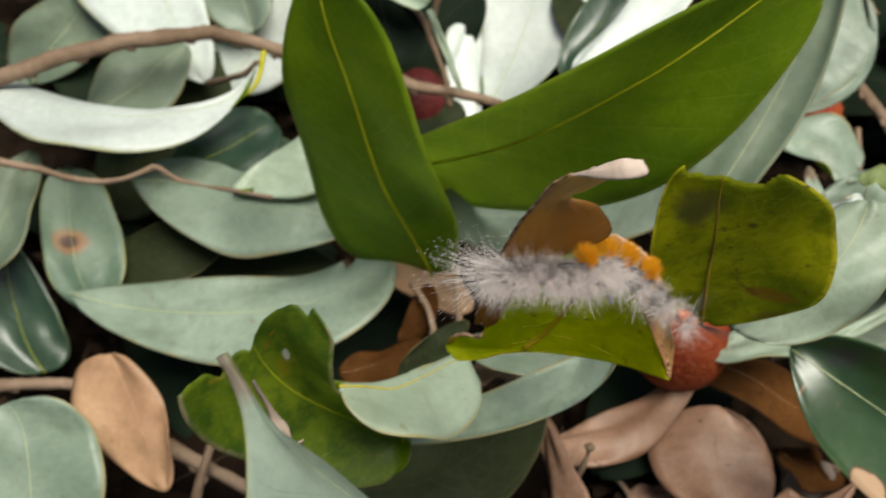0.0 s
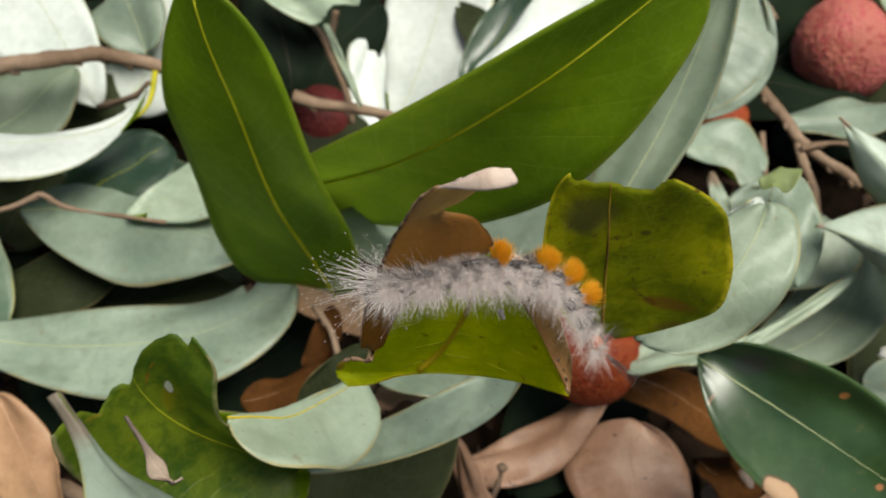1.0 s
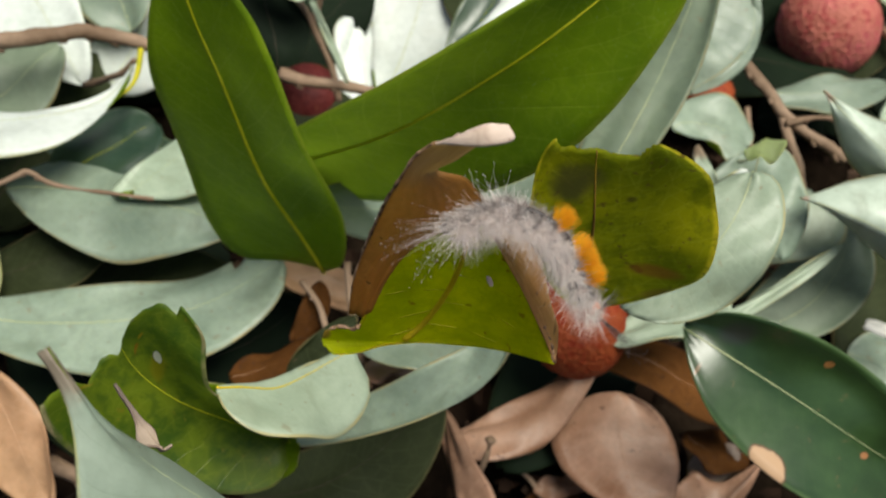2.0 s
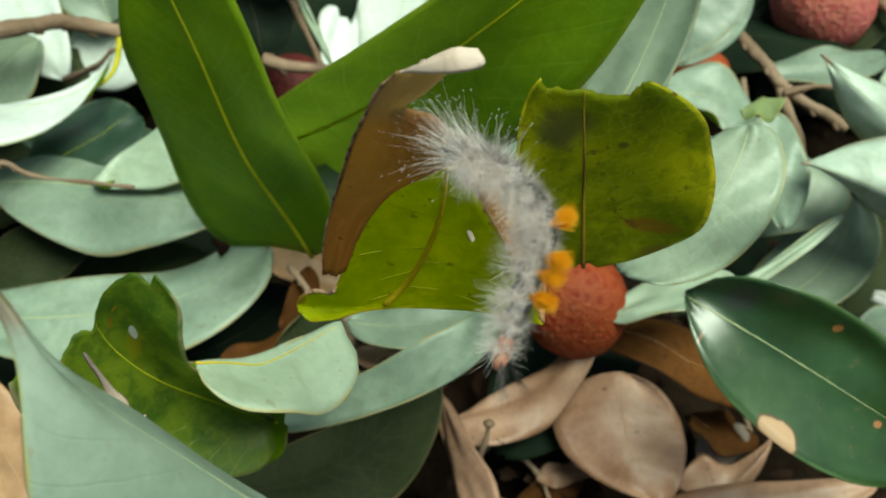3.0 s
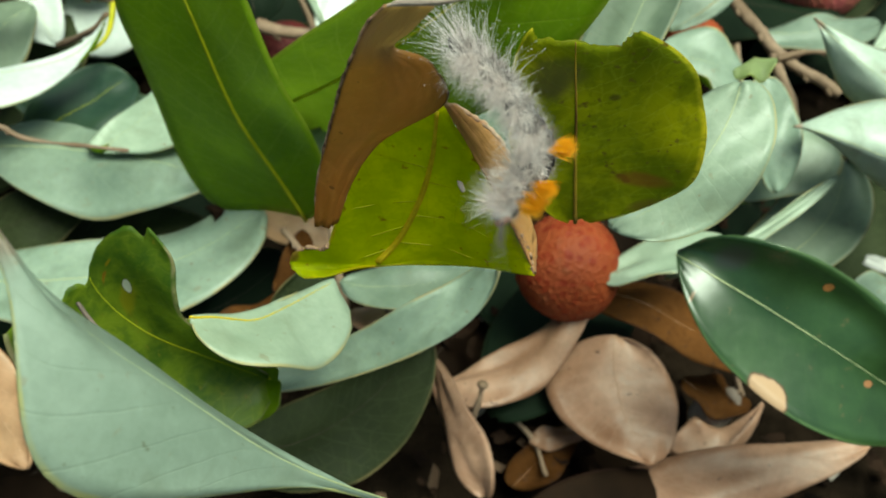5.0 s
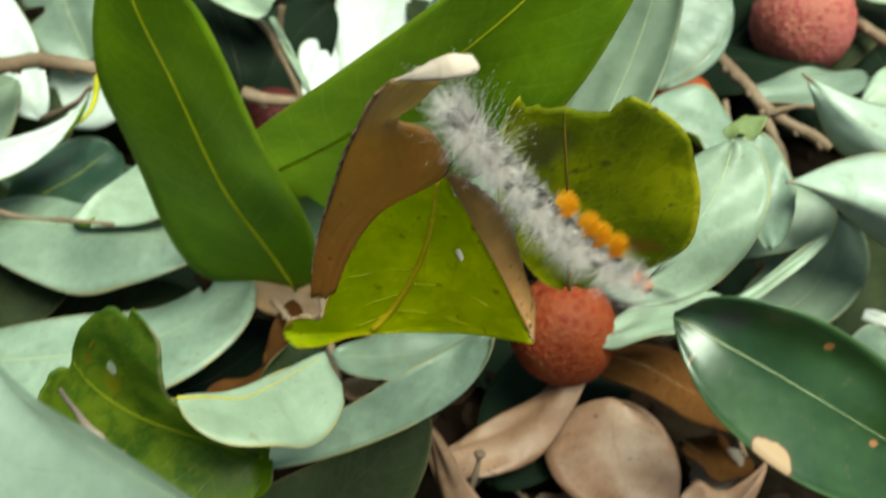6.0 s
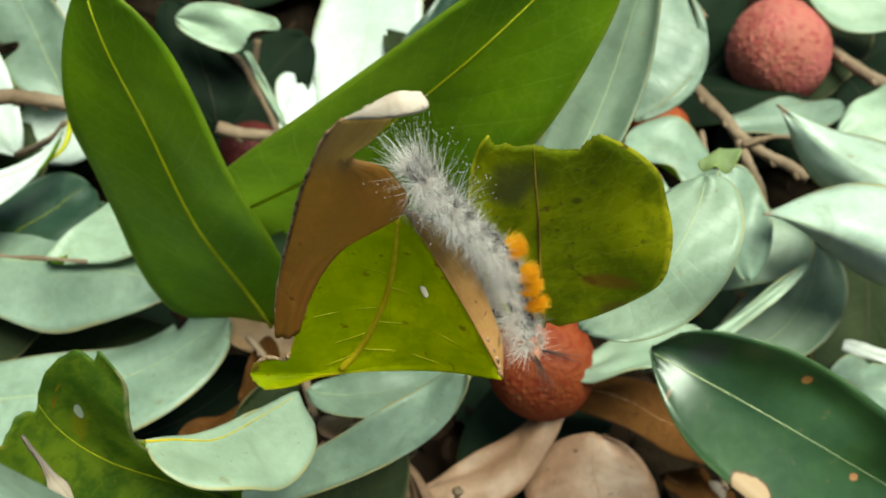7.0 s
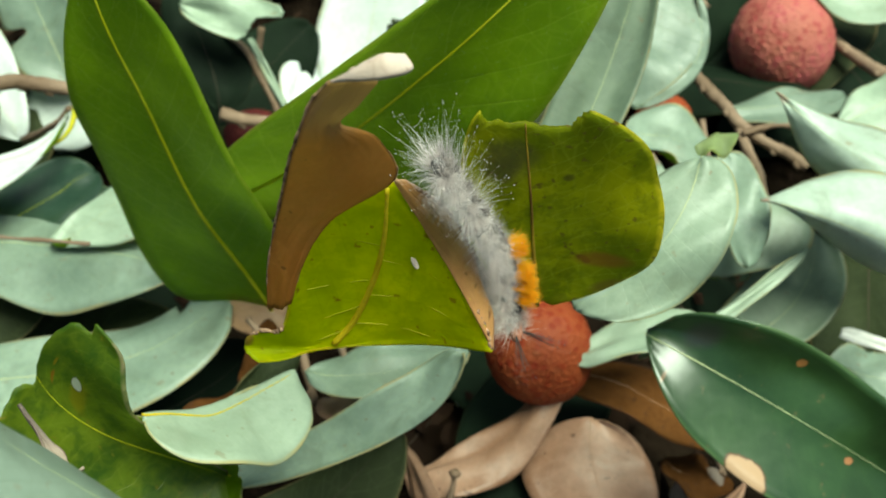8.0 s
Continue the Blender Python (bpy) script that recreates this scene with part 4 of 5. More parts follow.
leaf('brown_leaf', 'smooth tan dead leaf below the red fruit', (BROWN_PINK, BROWN_PINK),
     (0.0660, 0.0968, 0.0518), (0.0475, 0.0828, 0.0449), (0.0289, 0.0784, 0.0431), (0.0476, 0.0734, 0.0451), (0.0445, 0.0868, 0.0417), pa=0.46, pb=0.48, left_shape=(0.56, 0.38))
leaf('brown_leaf', 'pinkish-tan dead leaf with pointed end', (BROWN_PINK, BROWN_PINK),
     (0.0713, 0.0875, 0.0427), (0.0702, 0.0724, 0.0398), (0.0753, 0.0557, 0.0370), (0.0839, 0.0711, 0.0411), (0.0534, 0.0736, 0.0355), pa=0.72, pb=1.04, left_shape=(0.40, 0.52))
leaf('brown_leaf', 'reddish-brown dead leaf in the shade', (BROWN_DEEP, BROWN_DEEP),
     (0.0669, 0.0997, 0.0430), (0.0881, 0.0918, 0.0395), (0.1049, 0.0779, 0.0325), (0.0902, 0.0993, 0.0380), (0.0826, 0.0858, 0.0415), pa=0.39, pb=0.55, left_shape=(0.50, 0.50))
leaf('brown_leaf', 'long tan dead leaf lying across the ground', (BROWN_PINK, BROWN_PINK),
     (0.0539, 0.0528, 0.0253), (0.0942, 0.0559, 0.0268), (0.1339, 0.0585, 0.0281), (0.0945, 0.0616, 0.0246), (0.0949, 0.0459, 0.0270), pa=0.5, pb=0.6)
leaf('brown_leaf', 'curled light-brown dead leaf fragment', (BROWN_PINK, BROWN_PINK),
     (0.0854, 0.0628, 0.0202), (0.0992, 0.0611, 0.0195), (0.1106, 0.0728, 0.0251), (0.0964, 0.0713, 0.0194), (0.0931, 0.0595, 0.0233), pa=0.53, pb=0.49, left_shape=(0.43, 1.07))
leaf('brown_leaf', 'narrow brown dead leaf standing on edge', (BROWN_PINK, BROWN_PINK),
     (0.0349, 0.0522, 0.0350), (0.0294, 0.0671, 0.0423), (0.0256, 0.0847, 0.0459), (0.0269, 0.0674, 0.0375), (0.0356, 0.0641, 0.0458), pa=0.5, pb=0.6)
leaf('brown_leaf', 'orange-brown dead leaf behind the green ones', (BROWN, BROWN),
     (-0.0172, 0.1278, 0.0519), (-0.0056, 0.1196, 0.0509), (0.0081, 0.1134, 0.0479), (-0.0037, 0.1256, 0.0508), (-0.0074, 0.1135, 0.0519), pa=0.5, pb=0.5)
leaf('brown_leaf', 'pale pink dead leaf scrap in a gap', (BROWN_PINK, BROWN_PINK),
     (0.0063, 0.0902, 0.0586), (0.0129, 0.0923, 0.0596), (0.0194, 0.0928, 0.0598), (0.0125, 0.0964, 0.0566), (0.0132, 0.0872, 0.0621), pa=0.5, pb=0.5)
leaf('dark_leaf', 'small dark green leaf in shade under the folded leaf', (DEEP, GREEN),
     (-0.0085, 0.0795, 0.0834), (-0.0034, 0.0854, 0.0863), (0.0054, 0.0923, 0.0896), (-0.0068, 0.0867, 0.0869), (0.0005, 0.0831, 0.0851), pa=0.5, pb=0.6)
leaf('pale_leaf', 'pale grey-green leaf underside below the folded leaf', (PALE_MID, GREEN),
     (0.0051, 0.0946, 0.0708), (0.0220, 0.0910, 0.0740), (0.0407, 0.0934, 0.0752), (0.0228, 0.0983, 0.0726), (0.0225, 0.0838, 0.0755), pa=0.5, pb=0.5)

# ---- filler leaves at the bottom of the heap, coloured near-black for shade ----
def bottom_leaves():
    rng = random.Random(11)
    kinds = []
    for name, label, mats in (("brown_leaf", "brown dead leaf at the heap bottom, darkened for shade", (SHADE_BROWN, SHADE_BROWN)), ("dark_leaf", "green fallen leaf at the heap bottom, darkened for shade", (SHADE_GREEN, SHADE_GREEN)), ("pale_leaf", "grey-green fallen leaf at the heap bottom, darkened for shade", (DEEP, DEEP))):
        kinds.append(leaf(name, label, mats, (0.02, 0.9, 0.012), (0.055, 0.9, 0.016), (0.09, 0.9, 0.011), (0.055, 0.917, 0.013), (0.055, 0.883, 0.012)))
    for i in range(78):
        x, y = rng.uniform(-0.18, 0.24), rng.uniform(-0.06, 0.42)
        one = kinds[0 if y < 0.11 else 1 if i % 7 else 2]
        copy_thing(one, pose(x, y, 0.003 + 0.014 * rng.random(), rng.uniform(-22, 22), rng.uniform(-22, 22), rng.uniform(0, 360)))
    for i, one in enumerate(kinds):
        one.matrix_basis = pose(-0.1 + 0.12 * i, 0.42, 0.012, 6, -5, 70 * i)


bottom_leaves()

# ---- twigs and fruits ----
twig('smooth light-brown bare twig', [(-0.1416, 0.1683, 0.0615), (-0.1273, 0.1743, 0.0619), (-0.1141, 0.1802, 0.0625), (-0.1020, 0.1842, 0.0632), (-0.0898, 0.1875, 0.0637), (-0.0744, 0.1897, 0.0635), (-0.0669, 0.1917, 0.0627), (-0.0626, 0.1922, 0.0607), (-0.0534, 0.1913, 0.0578), (-0.0457, 0.1899, 0.0547), (-0.0380, 0.1886, 0.0515)], 0.0026, 0.0018)
twig('thin orange-brown stalk of the bowl-shaped leaf', [(-0.0713, 0.1913, 0.0378), (-0.0635, 0.1874, 0.0459), (-0.0568, 0.1836, 0.0540), (-0.0527, 0.1840, 0.0592)], 0.0010, 0.0008)
twig('thin greyish-brown twig with a bend', [(-0.1375, 0.1519, 0.0634), (-0.1221, 0.1495, 0.0637), (-0.1083, 0.1463, 0.0635), (-0.0992, 0.1437, 0.0633), (-0.0901, 0.1425, 0.0637), (-0.0840, 0.1427, 0.0647), (-0.0779, 0.1441, 0.0664), (-0.0748, 0.1445, 0.0671), (-0.0691, 0.1418, 0.0657), (-0.0603, 0.1403, 0.0650), (-0.0516, 0.1388, 0.0643), (-0.0444, 0.1376, 0.0636)], 0.0011, 0.0004)
twig('forked brown twig beside the red fruit', [(0.1109, 0.2066, 0.0552), (0.1138, 0.1959, 0.0550), (0.1166, 0.1857, 0.0547), (0.1201, 0.1758, 0.0543), (0.1241, 0.1679, 0.0540), (0.1258, 0.1622, 0.0543), (0.1314, 0.1555, 0.0540), (0.1364, 0.1509, 0.0541), (0.1404, 0.1466, 0.0539)], 0.0018, 0.0015)
twig('brown side twig of the fork', [(0.1260, 0.1647, 0.0529), (0.1253, 0.1541, 0.0547), (0.1260, 0.1457, 0.0557), (0.1266, 0.1376, 0.0537)], 0.0014, 0.0010)
twig('thin broken twig behind the green leaves', [(-0.0136, 0.1820, 0.0533), (-0.0063, 0.1798, 0.0522), (0.0026, 0.1789, 0.0508), (0.0108, 0.1789, 0.0478), (0.0194, 0.1800, 0.0423)], 0.0018, 0.0012)
twig('thin brown twig in the dark gap', [(-0.0129, 0.1965, 0.0401), (-0.0073, 0.2002, 0.0450), (-0.0035, 0.2052, 0.0509), (-0.0014, 0.2095, 0.0564)], 0.0013, 0.0010)
twig('brown stalk of the red fruit', [(0.1775, 0.2167, 0.0252), (0.1821, 0.2027, 0.0283), (0.1857, 0.1915, 0.0329), (0.1966, 0.1829, 0.0337)], 0.0017, 0.0022)
twig('short upright dead stem with knobbed end', [(0.0319, 0.0636, 0.0363), (0.0333, 0.0680, 0.0450), (0.0347, 0.0714, 0.0511), (0.0356, 0.0744, 0.0549)], 0.0007, 0.0006, knob=True)
twig('grey-brown twig on the ground', [(-0.1253, 0.0937, 0.0403), (-0.1068, 0.0938, 0.0423), (-0.0930, 0.0932, 0.0440)], 0.0016, 0.0014)
twig('grey twig crossing under the tan leaf', [(-0.0722, 0.0784, 0.0378), (-0.0599, 0.0725, 0.0379), (-0.0452, 0.0655, 0.0366)], 0.0022, 0.0016)
twig('thin stick standing in the litter', [(-0.0621, 0.0619, 0.0398), (-0.0594, 0.0701, 0.0468), (-0.0569, 0.0759, 0.0516)], 0.0012, 0.0010)
twig('thin brown twig under the folded leaf', [(0.0164, 0.0891, 0.0581), (0.0147, 0.0943, 0.0656), (0.0130, 0.0993, 0.0731)], 0.0010, 0.0008)
twig('thin dead stem in the shaded gap', [(0.0035, 0.1188, 0.0605), (0.0043, 0.1060, 0.0583), (0.0057, 0.0935, 0.0562)], 0.0011, 0.0009)
twig('short curved stem in the shaded gap', [(-0.0080, 0.1146, 0.0605), (-0.0039, 0.1074, 0.0610), (-0.0019, 0.0999, 0.0593)], 0.0009, 0.0007)
twig('thin broken twig on the crumbs', [(0.0465, 0.0752, 0.0212), (0.0510, 0.0690, 0.0202), (0.0530, 0.0605, 0.0181)], 0.0008, 0.0006)
twig('thin dark twig between dead leaves', [(0.1057, 0.0890, 0.0330), (0.1035, 0.0812, 0.0292), (0.1052, 0.0745, 0.0259)], 0.0009, 0.0007)
twig('thin side twig with curled end', [(0.1248, 0.1575, 0.0564), (0.1328, 0.1589, 0.0571), (0.1391, 0.1584, 0.0568)], 0.0009, 0.0006)
twig('hanging thin twig under the fork', [(0.1161, 0.1645, 0.0548), (0.1150, 0.1550, 0.0551), (0.1121, 0.1458, 0.0557)], 0.0008, 0.0006)
twig('thin dead stalk in the dark gap', [(0.0019, 0.1847, 0.0346), (0.0002, 0.1920, 0.0419), (-0.0032, 0.1976, 0.0484), (-0.0065, 0.2037, 0.0539), (-0.0115, 0.2083, 0.0561)], 0.0010, 0.0008)
twig('short woody twig stump', [(0.1168, 0.2081, 0.0660), (0.1195, 0.2014, 0.0648), (0.1219, 0.1956, 0.0639)], 0.0018, 0.0022)
fruit('ripe pinkish-red fruit with bumpy skin on a twig', (0.1624, 0.2149, 0.0243), 0.0170, PEEL, (-0.6, -0.72, -0.35))
fruit('bumpy reddish-orange fruit lying under the leaves', (0.0602, 0.1016, 0.0541), 0.0134, PEEL_RED)
fruit('red fruit deep in the leaf heap, darkened for its shade', (-0.0082, 0.2003, 0.0136), 0.0112, PEEL_SHADED)
fruit('reddish fruit half hidden by leaves', (0.1200, 0.1935, 0.0150), 0.0098, PEEL_RED)

# points back along the camera's first view; the caterpillar's back is turned by it
TO_CAMERA = Vector((0, -math.cos(radians(64)), math.sin(radians(64))))

# ---- the folded leaf that the caterpillar sits on ----
folded = thing("folded_leaf", (0, 0, 0), "folded dying leaf, mottled yellow-green with curled brown half", "leaf")

folded.location = (0.0108, 0.0667, 0.1372)
FOLD_SWAY = [
    (0.0, 0.0111, 0.0669, 0.1373, 0.33, -1.67, -0.80),
    (0.5, 0.0111, 0.0669, 0.1373, 0.37, -2.03, -0.63),
    (1.0, 0.0115, 0.0668, 0.1374, 0.58, -2.20, -0.49),
    (1.5, 0.0117, 0.0669, 0.1376, 0.04, -1.75, -0.67),
    (1.7, 0.0114, 0.0667, 0.1377, -0.05, -1.14, -0.58),
    (2.8, 0.0105, 0.0658, 0.1386, 0.25, -0.35, -0.93),
    (3.0, 0.0102, 0.0657, 0.1386, 0.92, -0.67, -0.99),
    (3.5, 0.0106, 0.0661, 0.1385, 0.65, -0.63, -1.29),
    (4.0, 0.0104, 0.0660, 0.1386, 0.77, -0.58, -1.24),
    (4.5, 0.0104, 0.0655, 0.1386, 0.64, -0.69, -0.89),
    (4.7, 0.0102, 0.0651, 0.1383, -1.02, -0.99, 0.07),
    (5.8, 0.0107, 0.0663, 0.1373, 0.24, -0.17, -0.64),
    (6.0, 0.0109, 0.0666, 0.1373, 0.06, 0.77, -0.33),
    (6.5, 0.0108, 0.0667, 0.1372, -0.00, 0.00, 0.00),
    (7.0, 0.0106, 0.0673, 0.1364, -0.54, 0.02, 0.18),
    (7.5, 0.0109, 0.0672, 0.1364, -0.42, 0.36, -0.24),
    (8.0, 0.0105, 0.0674, 0.1363, -1.19, -0.02, 0.55),
]


def fold_patch(name, label, mats, edges, bulge, rib=(), turned=False, veins=(), rims=()):
    """A curved blade piece between its low, east, high and west edges; bulge lifts its middle."""
    low, east, high, west = (smooth_path(e, 24) for e in edges)

    def at(path, t):
        x = min(max(t, 0.0), 1.0) * (len(path) - 1)
        i = min(int(x), len(path) - 2)
        return path[i].lerp(path[i + 1], x - i)

    lift = (low[-1] - low[0]).cross(high[0] - low[0]).normalized()
    amp = 0.008 * (high[-1] - low[0]).length

    def surface(s, t):
        p = at(low, s) * (1 - t) + at(high, s) * t + at(west, t) * (1 - s) + at(east, t) * s
        p = p - (low[0] * (1 - s) * (1 - t) + low[-1] * s * (1 - t) + high[0] * (1 - s) * t + high[-1] * s * t)
        return p + lift * (bulge * 16 * s * (1 - s) * t * (1 - t) + amp * noise.noise((s * 4, t * 4, bulge * 900)) + amp * 0.25 * noise.noise((s * 15, t * 15, bulge * 300)))

    n = 48
    ragged = lambda k: 0.007 * noise.noise((k * 9, bulge * 700, 1)) + 0.006 * noise.noise((k * 31, 2, bulge * 500))
    rows = [[surface(0.012 + 0.976 * j / n + (ragged(i / n) if j in (0, n) else 0), 0.012 + 0.976 * i / n + (ragged(j / n + 5) if i in (0, n) else 0)) for j in range(n + 1)] for i in range(n + 1)]
    blade = part(name, sheet(rows, lambda a, b: (b, a) if turned else (a, b), 0.0004, mats, name), folded, label)
    if rib:
        path = smooth_path([surface(s, t) + lift * 0.0002 for s, t in rib], 8)
        verts, faces = tube(path, [0.00030 + 0.00032 * i / len(path) for i in range(len(path))], 7)
        part("midrib", mesh_of("midrib", verts, faces, [RIB_ROT]), folded, "thick yellow midrib")
    for ends in veins:
        path = smooth_path([surface(s, t) + lift * 0.00014 for s, t in ends], 8)
        verts, faces = tube(path, [0.00012 - 0.00008 * i / len(path) for i in range(len(path))], 5)
        part("side_vein", mesh_of("side_vein", verts, faces, [RIB_SIDE]), folded)
    for mat, radius, ends, look in rims:
        path = [surface(ends[0][0] + (ends[1][0] - ends[0][0]) * i / 60 + ragged(i / 60) * 0.5, ends[0][1] + (ends[1][1] - ends[0][1]) * i / 60 + ragged(i / 60 + 5) * 0.5) for i in range(61)]
        verts, faces = tube(path, [radius * (1 + 0.7 * noise.noise((i * 0.31, bulge * 400, 3))) * min(1.0, 0.3 + i * 0.1, 0.3 + (60 - i) * 0.1) for i in range(61)], 6, 0.4)
        part("dry_edge", mesh_of("dry_edge", verts, faces, [mat]), folded, look)
    return blade


fold_patch('front_blade', 'mottled yellow-green blade half', (OLIVE2, OLIVE2), (((-0.0088, -0.0026, 0.0028), (-0.0053, -0.0019, 0.0011), (-0.0006, -0.0002, -0.0001), (0.0046, 0.0006, -0.0017), (0.0115, -0.0004, -0.0007), (0.0189, -0.0032, 0.0024), (0.0267, -0.0077, 0.0068)),
    ((0.0267, -0.0077, 0.0068), (0.0256, -0.0042, 0.0110), (0.0209, 0.0008, 0.0199), (0.0137, 0.0060, 0.0355)),
    ((-0.0101, 0.0006, 0.0053), (-0.0075, 0.0009, 0.0064), (-0.0050, 0.0001, 0.0071), (-0.0034, 0.0014, 0.0107), (-0.0008, 0.0047, 0.0193), (0.0042, 0.0064, 0.0292), (0.0137, 0.0060, 0.0355)),
    ((-0.0088, -0.0026, 0.0028), (-0.0107, -0.0007, 0.0037), (-0.0101, 0.0006, 0.0053))), -0.0010, ((0.97, 0.97), (0.9, 0.82), (0.8, 0.67), (0.65, 0.52), (0.5, 0.37)), turned=True,
    veins=(((0.88, 0.79), (0.82, 0.87), (0.78, 0.95)), ((0.8, 0.67), (0.70, 0.77), (0.60, 0.91)), ((0.71, 0.58), (0.57, 0.70), (0.45, 0.86)), ((0.6, 0.475), (0.44, 0.58), (0.30, 0.74)), ((0.85, 0.745), (0.92, 0.66), (0.96, 0.56)), ((0.75, 0.62), (0.85, 0.50), (0.92, 0.34)), ((0.63, 0.50), (0.74, 0.33), (0.83, 0.12))),
    rims=((RIM_DARK, 0.00032, ((0.05, 0.988), (0.40, 0.988)), "crumbling brown edge"), (RIM_DARK, 0.00028, ((0.988, 0.03), (0.988, 0.45)), "brown dried edge")))
fold_patch('back_blade', 'brown dried blade half curling over', (DRYIN, DRYIN), (((-0.0056, -0.0015, 0.0163), (-0.0039, -0.0023, 0.0169), (-0.0023, -0.0021, 0.0180)),
    ((-0.0023, -0.0021, 0.0180), (0.0005, -0.0000, 0.0260), (0.0049, 0.0022, 0.0321), (0.0136, 0.0037, 0.0379), (0.0115, 0.0041, 0.0461), (0.0071, 0.0030, 0.0506), (0.0093, 0.0019, 0.0550), (0.0119, 0.0008, 0.0605)),
    ((0.0062, 0.0003, 0.0613), (0.0091, 0.0009, 0.0612), (0.0119, 0.0008, 0.0605)),
    ((-0.0056, -0.0015, 0.0163), (-0.0047, -0.0000, 0.0240), (-0.0030, 0.0014, 0.0317), (-0.0010, 0.0014, 0.0408), (0.0005, 0.0009, 0.0475), (0.0026, 0.0005, 0.0543), (0.0041, 0.0005, 0.0583), (0.0062, 0.0003, 0.0613))), 0.0005,
    rims=((RIM_DARK, 0.00022, ((0.012, 0.02), (0.012, 0.985)), "thin dark jagged edge"), (RIM_DARK, 0.00016, ((0.988, 0.02), (0.988, 0.52)), "thin dark edge")))
fold_patch('curled_tip', 'pale pinkish curled tip', (DRYTIP, DRYIN), (((0.0062, 0.0003, 0.0613), (0.0117, -0.0004, 0.0619), (0.0150, -0.0007, 0.0628)),
    ((0.0150, -0.0007, 0.0628), (0.0154, -0.0003, 0.0634), (0.0147, 0.0008, 0.0640)),
    ((0.0088, 0.0001, 0.0631), (0.0118, 0.0007, 0.0644), (0.0147, 0.0008, 0.0640)),
    ((0.0062, 0.0003, 0.0613), (0.0075, 0.0003, 0.0622), (0.0088, 0.0001, 0.0631))), 0.0010)
fold_patch('side_blade', 'narrow tan blade edge folded away', (TANSIDE, OLIVE2), (((0.0131, 0.0054, 0.0357), (0.0201, 0.0007, 0.0194), (0.0265, -0.0074, 0.0064)),
    ((0.0265, -0.0074, 0.0064), (0.0269, -0.0024, 0.0088), (0.0258, 0.0010, 0.0115)),
    ((0.0147, 0.0055, 0.0347), (0.0217, 0.0052, 0.0246), (0.0258, 0.0010, 0.0115)),
    ((0.0131, 0.0054, 0.0357), (0.0138, 0.0052, 0.0356), (0.0147, 0.0055, 0.0347))), 0.0005,
    rims=((RIM_PALE, 0.00042, ((0.01, 0.985), (0.985, 0.985)), "pale crinkled edge"),))
fold_patch('tear_flap', 'tiny pale torn flap', (DRYTIP, DRYTIP), (((0.0158, 0.0015, 0.0186), (0.0160, 0.0013, 0.0185), (0.0163, 0.0014, 0.0186)),
    ((0.0163, 0.0014, 0.0186), (0.0160, 0.0022, 0.0192), (0.0156, 0.0030, 0.0200)),
    ((0.0153, 0.0029, 0.0199), (0.0154, 0.0031, 0.0200), (0.0156, 0.0030, 0.0200)),
    ((0.0158, 0.0015, 0.0186), (0.0154, 0.0022, 0.0192), (0.0153, 0.0029, 0.0199))), 0.0001)

